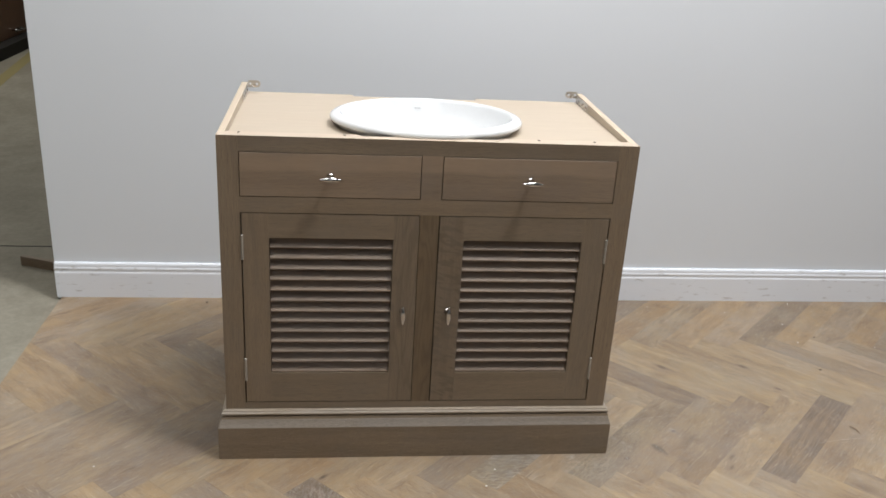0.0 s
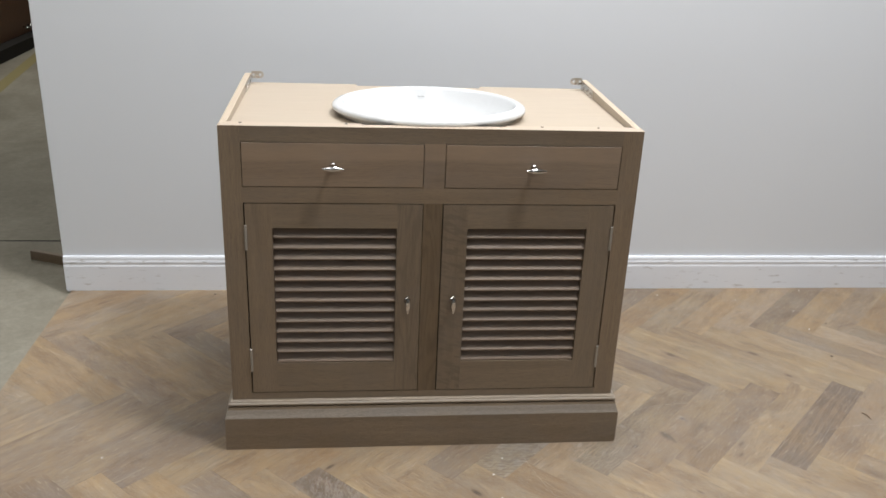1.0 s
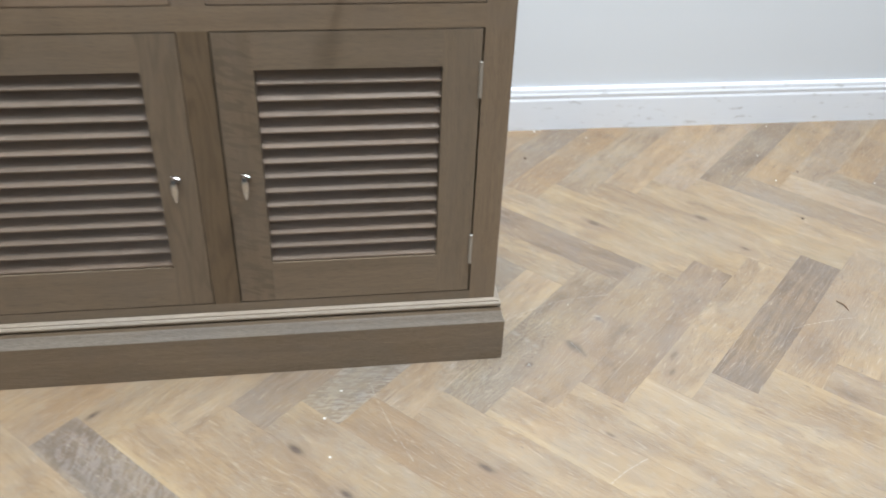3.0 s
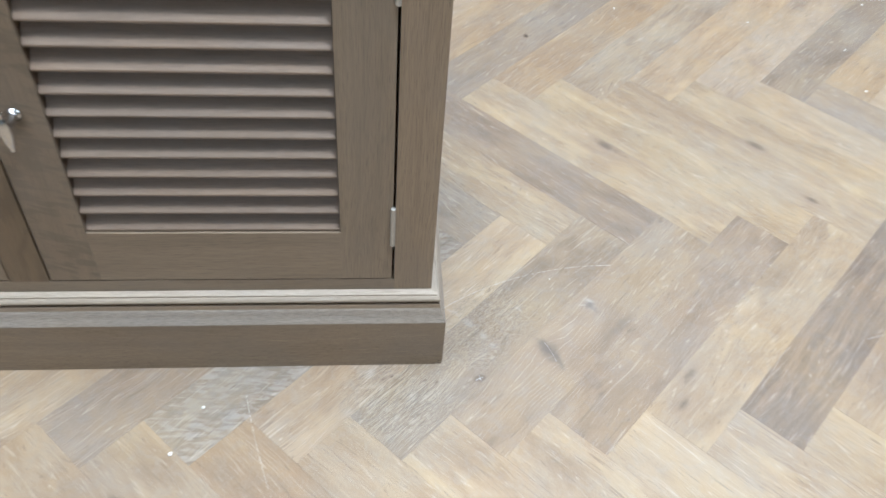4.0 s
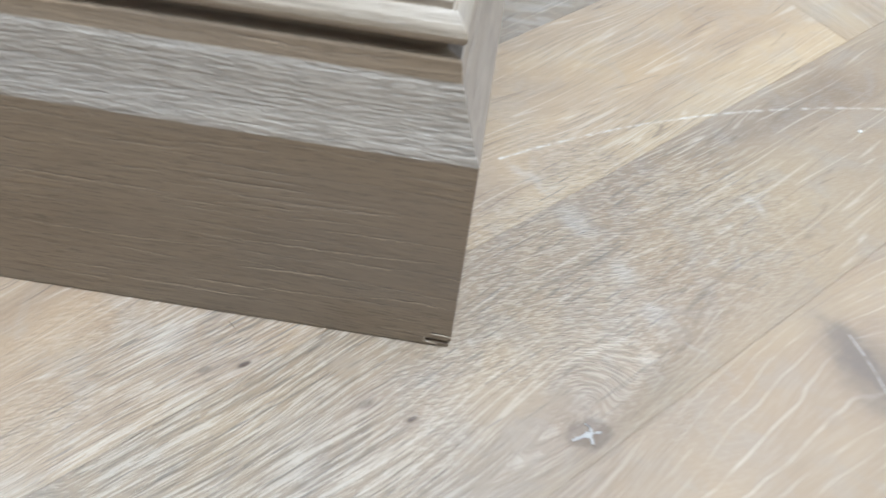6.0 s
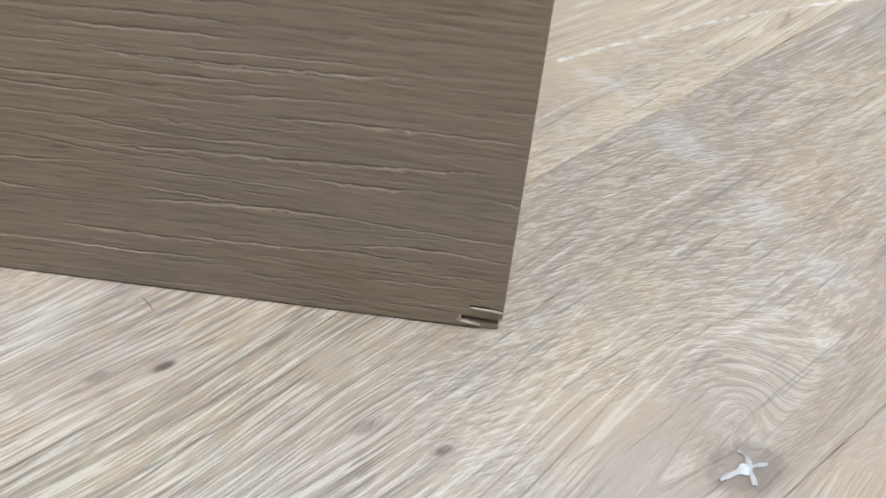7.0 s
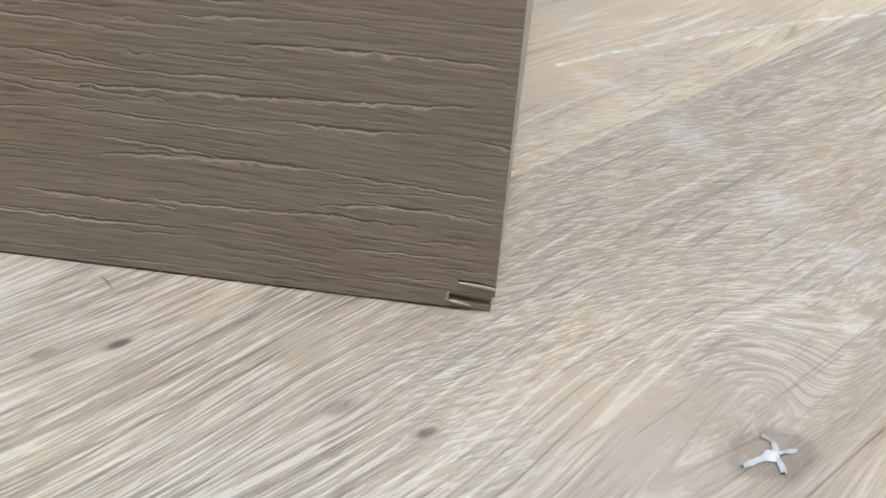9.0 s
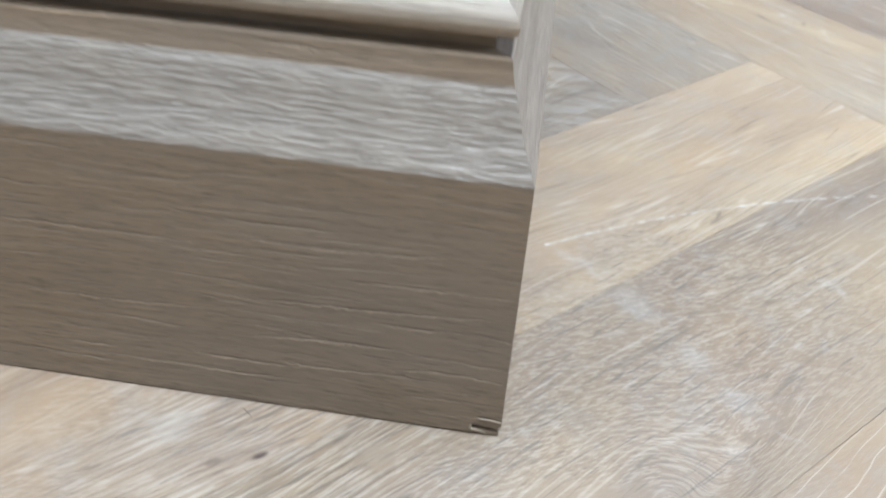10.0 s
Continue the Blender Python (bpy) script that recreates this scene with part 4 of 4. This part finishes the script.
part("splinter", sliver([(0.4634, 0.0066), (0.4655, 0.0066), (0.4680, 0.0064), (0.4699, 0.0063), (0.4698, 0.0067), (0.4672, 0.0070), (0.4648, 0.0072), (0.4635, 0.0072)], 0.0003), TORN, cabinet, "pale raw splinter at the chipped plinth corner")
part("splinter", sliver([(0.4609, 0.0022), (0.4617, 0.0021), (0.4618, 0.0032), (0.4618, 0.0043), (0.4614, 0.0042), (0.4611, 0.0030)], 0.00015), TORN, cabinet, "pale raw splinter at the chipped plinth corner")
part("splinter", sliver([(0.4616, 0.0018), (0.4635, 0.0016), (0.4658, 0.0013), (0.4650, 0.0018), (0.4634, 0.0021), (0.4618, 0.0023)], 0.0002), TORN, cabinet, "pale raw splinter at the chipped plinth corner")
# uncut split: a black sliver on the face stands in for its shade
part("split", sliver([(0.4633, 0.0073), (0.4650, 0.0073), (0.4680, 0.0071), (0.4699, 0.0069), (0.4699, 0.0071), (0.4672, 0.0075), (0.4648, 0.0077), (0.4633, 0.0078)], 0.00008), BLACK, cabinet, "black sliver put in for the shade of an open split in the plinth")

# L brackets at the back corners
for s in (-1, 1):
    bm = bmesh.new()
    a, b = sorted((s * (HW - PANEL - 0.0002), s * (HW - PANEL - 0.0022)))
    add_box(bm, a, b, 0.400, 0.517, SHEET + 0.0005, 0.7860, 0.0006, 1)
    cx = s * (HW - PANEL - 0.0024)
    tab = []
    for k in range(9):
        w = math.pi / 2 - math.pi * k / 8
        tab.append((cx - s * (0.022 + 0.0090 * math.cos(w)), 0.7880 + 0.0090 * math.sin(w)))
    tab += [(cx, 0.7790), (cx, 0.7970)]
    prism(bm, tab, 1, 0.5130, 0.5152)
    bracket = part("bracket", bm, STEEL, cabinet, "galvanised steel angle bracket")
    for y in (0.418, 0.450, 0.486):
        bm = bmesh.new()
        lathe(bm, [(0.0, 0.0), (0.004, 0.0), (0.0034, 0.0016), (0.0, 0.002)], 12, at=Matrix.Translation((s * (HW - PANEL - 0.0022), y, 0.7765)) @ Matrix.Rotation(radians(-90 * s), 4, "Y"))
        part("screw", bm, CHROME, bracket)
    for off, r in ((0.0397, 0.0034), (0.0227, 0.0028)):
        bm = bmesh.new()
        lathe(bm, [(0.0, 0.0), (r, 0.0), (r, 0.0008), (0.0, 0.0008)], 14, at=Matrix.Translation((s * (HW - off), 0.5132, 0.788)) @ Matrix.Rotation(radians(90), 4, "X"))
        part("bolt_hole", bm, SKIRT, bracket)

# ---- basin ----
bm = bmesh.new()
RZ = 0.7968
bowl = [(0.0, RZ - 0.118), (0.25, RZ - 0.116), (0.48, RZ - 0.105), (0.66, RZ - 0.083), (0.79, RZ - 0.050), (0.860, RZ - 0.021), (0.882, RZ - 0.008), (0.896, RZ - 0.0015),
        (0.908, RZ), (0.935, RZ - 0.0012), (0.965, RZ - 0.0036), (0.990, RZ - 0.0075), (1.0, RZ - 0.012), (0.996, RZ - 0.016), (0.975, RZ - 0.0195), (0.925, RZ - 0.020), (0.918, SHEET + 0.0004),
        (0.895, SHEET + 0.0004), (0.86, RZ - 0.07), (0.74, RZ - 0.12), (0.55, RZ - 0.150), (0.0, RZ - 0.162)]
lathe(bm, bowl, 96, (0.2222, 0.1755), Matrix.Translation((0.0, 0.206, 0.0)))
basin = new("oval_basin", mesh_of("oval_basin", bm, PORCELAIN, smooth=True))
tagged(basin, "white porcelain oval undermount basin resting in the cabinet top", "basin")

bm = bmesh.new()
for dx, w in ((-0.0050, 0.006), (0.0035, 0.008)):
    add_box(bm, -0.008 + dx - w / 2, -0.008 + dx + w / 2, -0.0006, 0.0006, -0.0008, 0.0008)
bmesh.ops.rotate(bm, cent=(0, 0, 0), matrix=Matrix.Rotation(radians(-16), 3, "X"), verts=bm.verts[:])
bmesh.ops.translate(bm, vec=(0, 0.3535, 0.7745), verts=bm.verts[:])
part("maker_mark", bm, GREY_MARK, basin, "small grey printed mark")

# ---- things on the far floor ----
bm = bmesh.new()
add_box(bm, -0.30, 0.0, -0.009, 0.009, 0.0, 0.034, 0.001, 1)
strip = new("wood_strip", mesh_of("wood_strip", bm, STRIP))
strip.matrix_world = pose(-1.02, 1.075, -0.012, 0, 0, -22)
tagged(strip, "brown wooden strip lying on concrete behind the wall", "offcut")
sideboard = thing("sideboard", "dark brown wooden sideboard with chrome knobs on a black base", "sideboard", (-2.78, 5.6, -0.012))
part("body", boxed(-0.55, 0.0, -1.6, 1.6, 0.09, 0.95, 0.004), SIDEBOARD, sideboard)
part("base", boxed(-0.52, 0.10, -1.57, 1.57, 0.0, 0.088), BLACK, sideboard)
for y in (-0.04, 0.06):
    bm = bmesh.new()
    lathe(bm, [(0.0, 0.0), (0.010, 0.0), (0.006, 0.012), (0.016, 0.024), (0.014, 0.032), (0.0, 0.07)], 16, at=Matrix.Translation((0.0, y, 0.145)) @ Matrix.Rotation(radians(90), 4, "Y"))
    part("knob", bm, CHROME, sideboard, "round chrome knob", smooth=True)
bm = boxed(-0.04, 0.04, -2.7, 6.5, -0.0118, -0.0110)
bmesh.ops.rotate(bm, cent=(0, 0, 0), matrix=Matrix.Rotation(radians(6.8), 3, "Z"), verts=bm.verts[:])
bmesh.ops.translate(bm, vec=(-2.475, 4.5, 0), verts=bm.verts[:])
structure("yellow_line", bm, YELLOW, "worn yellow line painted on concrete", "floor marking")
structure("floor_joint", boxed(-8.9, -1.2, 1.352, 1.360, -0.0119, -0.0112), BLACK, "dark joint in the concrete floor", "joint")

# ---- herringbone floor ----
PERIOD, RISE, RUN = 0.1215, 0.06075, 0.3413
WIDE, LONG = PERIOD / math.sqrt(2), RUN * math.sqrt(2)
PEAK_X, PEAK_Y = 0.8410, -0.0745
X0, X1, Y0, Y1 = EDGE_X, 2.55, -2.35, WALL_Y + 0.02


def plank_mesh():
    bm = bmesh.new()
    gap, c = 0.00003, 0.0002
    a, b = LONG / 2 - gap, WIDE / 2 - gap
    top = [bm.verts.new((u * (a - c), v * (b - c), 0.0)) for u, v in ((-1, -1), (1, -1), (1, 1), (-1, 1))]
    mid = [bm.verts.new((u * a, v * b, -c)) for u, v in ((-1, -1), (1, -1), (1, 1), (-1, 1))]
    low = [bm.verts.new((u * a, v * b, -0.012)) for u, v in ((-1, -1), (1, -1), (1, 1), (-1, 1))]
    bm.faces.new(top)
    for k in range(4):
        j = (k + 1) % 4
        bm.faces.new((mid[k], mid[j], top[j], top[k]))
        bm.faces.new((low[k], low[j], mid[j], mid[k]))
    return bm


def plank_places():
    """Row, number, middle and angle of every plank that touches the floor's rectangle."""
    for row in range(-9, 5):
        leans_right = row % 2 == 0
        base = PEAK_Y + row * RUN
        peak = PEAK_X + (RUN if row % 2 else 0.0)
        for k in range(-22, 26):
            px = peak + k * PERIOD
            if leans_right:
                corner, u, v = Vector((px, base)), Vector((1, 1)), Vector((1, -1))
            else:
                corner, u, v = Vector((px - RISE, base - RISE)), Vector((-1, 1)), Vector((1, 1))
            mid = corner + u * (RUN / 2) + v * (RISE / 2)
            reach = (RUN + RISE) / 2
            if mid.x + reach > X0 and mid.x - reach < X1 and mid.y + reach > Y0 and mid.y - reach < Y1:
                yield row, k, mid, 45 if leans_right else 135


TINTS = [(1.0, 0.96, 0.90), (1.08, 1.0, 0.86), (0.86, 0.82, 0.80), (1.12, 1.06, 0.96), (1.02, 0.88, 0.70), (1.12, 0.99, 0.80), (0.80, 0.77, 0.76), (1.04, 0.99, 0.94)]
SPECIAL = {(0, 0): (0.74, 0.68, 0.65), (0, -2): (0.84, 0.78, 0.74), (0, -1): (1.10, 1.03, 0.90), (0, 1): (1.0, 0.92, 0.84), (0, -3): (0.92, 0.87, 0.81), (0, -4): (0.88, 0.86, 0.82),
           (0, -5): (1.10, 1.035, 0.94), (0, -6): (0.78, 0.79, 0.79), (1, -3): (0.76, 0.71, 0.69), (1, -2): (1.12, 1.04, 0.88), (1, 0): (1.04, 0.96, 0.82), (1, -1): (1.12, 1.04, 0.85),
           (1, -4): (1.0, 0.95, 0.85), (1, -5): (0.80, 0.81, 0.82), (-1, -9): (0.66, 0.64, 0.65), (-1, -8): (1.08, 0.98, 0.82), (-1, -7): (1.03, 0.94, 0.80), (-1, 0): (1.08, 1.02, 0.92),
           (0, 2): (1.1, 1.03, 0.92), (-1, 1): (1.05, 0.97, 0.84), (-1, 2): (0.92, 0.88, 0.86), (1, 1): (1.10, 1.03, 0.86), (0, -9): (1.05, 0.97, 0.80), (-1, -6): (1.05, 1.0, 0.90),
           (-1, -4): (1.08, 1.0, 0.86), (-1, -2): (1.08, 1.0, 0.86), (-1, -1): (1.14, 1.08, 0.95), (1, -16): (1.10, 0.95, 0.72), (1, -17): (1.10, 0.96, 0.74), (1, -15): (0.93, 0.86, 0.81),
           (1, -14): (1.05, 0.93, 0.76), (1, -13): (1.0, 0.90, 0.74), (2, -13): (0.76, 0.70, 0.68), (2, -14): (1.05, 0.94, 0.78), (2, -15): (1.14, 1.02, 0.82), (2, -17): (1.05, 0.90, 0.72),
           (0, -15): (0.92, 0.85, 0.78), (0, -16): (0.90, 0.84, 0.79), (0, -17): (1.0, 0.95, 0.90), (0, -13): (0.84, 0.79, 0.78), (-1, -14): (0.76, 0.69, 0.66), (-1, -13): (1.16, 1.03, 0.82), (-1, -12): (1.10, 0.97, 0.76)}
SAPWOOD = {(0, 0): 0.93, (0, -5): 0.0, (-1, -9): 0.6, (-1, -8): 0.5, (0, -6): 0.85, (0, -17): 0.0, (2, -15): 0.5, (-1, 1): 0.0}
floor = thing("floor", "limed oak herringbone parquet floor with knots and scratches", "floor", kind="structure")
shared = mesh_of("plank", plank_mesh(), FLOOR)
rng = random.Random(11)
for row, k, mid, angle in plank_places():
    tint = SPECIAL.get((row, k), None)
    draw = rng.choice(TINTS)
    shade = rng.uniform(0.9, 1.08)
    lift = rng.uniform(-0.00010, 0.00006)
    sap = rng.choice((1.0, 1.0, 1.0, 1.0, 1.0, 1.0, 0.5, 0.0)) if tint is None else 1.0
    sap = SAPWOOD.get((row, k), sap)
    tint = tint or tuple(c * shade for c in draw)
    tone = sum(tint) / 3
    tint = tuple(w * (0.98 + 0.95 * (tone + 0.80 * (c - tone) - 0.98)) for c, w in zip(tint, (1.0, 0.995, 1.0)))
    m = pose(mid.x, mid.y, lift, 0, 0, angle)
    reach = (RUN + RISE) / 2
    cut = mid.x - reach < X0 or mid.y + reach > Y1 or mid.x + reach > X1 or mid.y - reach < Y0
    if cut:
        bm = plank_mesh()
        inv = m.inverted()
        for co, no in (((X0, 0, 0), (-1, 0, 0)), ((0, Y1, 0), (0, 1, 0)), ((X1, 0, 0), (1, 0, 0)), ((0, Y0, 0), (0, -1, 0))):
            bmesh.ops.bisect_plane(bm, geom=bm.verts[:] + bm.edges[:] + bm.faces[:], plane_co=inv @ Vector(co), plane_no=inv.to_3x3() @ Vector(no), clear_outer=True)
        if not bm.faces:
            bm.free()
            continue
        me = mesh_of("plank", bm, FLOOR)
    else:
        me = shared
    ob = new("plank", me)
    ob.parent, ob.matrix_local, ob.color = floor, m, (*tint, sap)

# white filler in the star-shaped crack of one knot
bm = bmesh.new()
for ax, ay, bx, by, cx, cy, wide in ((0.5171, -0.0233, 0.5184, -0.0210, 0.5156, -0.0199, 0.00056), (0.5170, -0.0232, 0.5189, -0.0223, 0.5207, -0.0219, 0.00044),
                                     (0.5170, -0.0232, 0.5183, -0.0248, 0.5181, -0.0266, 0.00070), (0.5173, -0.0232, 0.5148, -0.0242, 0.5118, -0.0263, 0.00072)):
    row = []
    for k in range(21):
        f = k / 20
        m = Vector((ax, ay)).lerp(Vector((bx, by)), f).lerp(Vector((bx, by)).lerp(Vector((cx, cy)), f), f)
        n = (Vector((bx, by)).lerp(Vector((cx, cy)), f) - Vector((ax, ay)).lerp(Vector((bx, by)), f)).normalized()
        w = 1.1 * wide * (1.0 - 0.5 * f) * max(0.2, 1 + 0.9 * noise.noise((m.x * 700, m.y * 700, 0)))
        row.append([bm.verts.new((m.x - n.y * w * e, m.y + n.x * w * e, 0.0009 if e == 0 else 0.0003)) for e in (-1, 0, 1)])
    for a, b in zip(row, row[1:]):
        for e in (0, 1):
            bm.faces.new((a[e], a[e + 1], b[e + 1], b[e]))
part("knot_filler", bm, FILLER, floor, "white filler in a star-shaped knot crack")

# ---- litter on the floor ----


def crumb(x, y, size, material, name, label, category, group, flat=0.5):
    bm = bmesh.new()
    bmesh.ops.create_icosphere(bm, subdivisions=2, radius=size)
    for v in bm.verts:
        v.co *= 1 + 0.5 * noise.noise(v.co * (1.4 / size) + Vector((x * 31, y * 17, 0)))
        v.co.z = max(v.co.z * flat, -size * flat * 0.5)
    low = min(v.co.z for v in bm.verts)
    ob = new(name, mesh_of(name, bm, material, smooth=False))
    ob.matrix_world = pose(x, y, -low + 0.0002, 0, 0, x * 900)
    return tagged(ob, label, category, group)


for x, y, size in ((0.180, -0.058, 0.0026), (0.150, -0.120, 0.0032), (0.157, -0.205, 0.0028), (1.274, 0.581, 0.0030), (1.285, 0.710, 0.0024), (1.384, 0.872, 0.0030),
                   (0.630, 0.141, 0.0011), (-0.75, -0.02, 0.0025), (1.52, 0.55, 0.0022), (0.86, 0.84, 0.0024), (1.12, 0.80, 0.0020), (0.30, -0.33, 0.0022), (0.728, 0.884, 0.0050), (0.745, 0.888, 0.0032)):
    crumb(x, y, size * 0.75, CRUMB, "plaster_crumb", "tiny white plaster crumb lying on oak floor", "crumb", "crumbs on the floor")
for x, y, size in ((1.256, 0.407, 0.0040), (0.672, 0.739, 0.0042), (1.35, 0.62, 0.0030), (-0.62, 0.86, 0.0040)):
    crumb(x, y, size, CHIP, "bark_bit", "small dark bit of debris on oak floor", "debris", "dark bits on the floor", 0.35)
for x, y, turn, length in ((1.181, 0.087, -75, 0.032), (0.3985, -0.0045, -40, 0.0045), (0.436, -0.0018, 12, 0.0025)):
    bm = bmesh.new()
    small = length < 0.01
    wide, last = length * (0.028 if small else 0.06), None
    for k in range(9):
        f = k / 8
        u, v, h = (f - 0.5) * length, (0.03 if small else 0.10) * length * math.sin(f * 3), (0.04 if small else 0.10) * length * math.sin(math.pi * f)
        w = wide * math.sin(math.pi * (0.12 + 0.8 * f))
        now = [bm.verts.new((u, v - w, h)), bm.verts.new((u, v + w, h * 0.7)), bm.verts.new((u, v + w, h * 0.7 + wide * 0.5)), bm.verts.new((u, v - w, h + wide * 0.5))]
        if last:
            for a in range(4):
                b = (a + 1) % 4
                bm.faces.new((last[a], last[b], now[b], now[a]))
        else:
            bm.faces.new(now[::-1])
        last = now
    bm.faces.new(last)
    ob = new("wood_shaving", mesh_of("wood_shaving", bm, CHIP if small else SHAVING))
    ob.matrix_world = pose(x, y, 0.0003, 0, 0, turn)
    tagged(ob, "fine dark wood fibre lying on oak floor" if small else "brown curled wood shaving lying on oak floor", "shaving", "shavings on the floor")
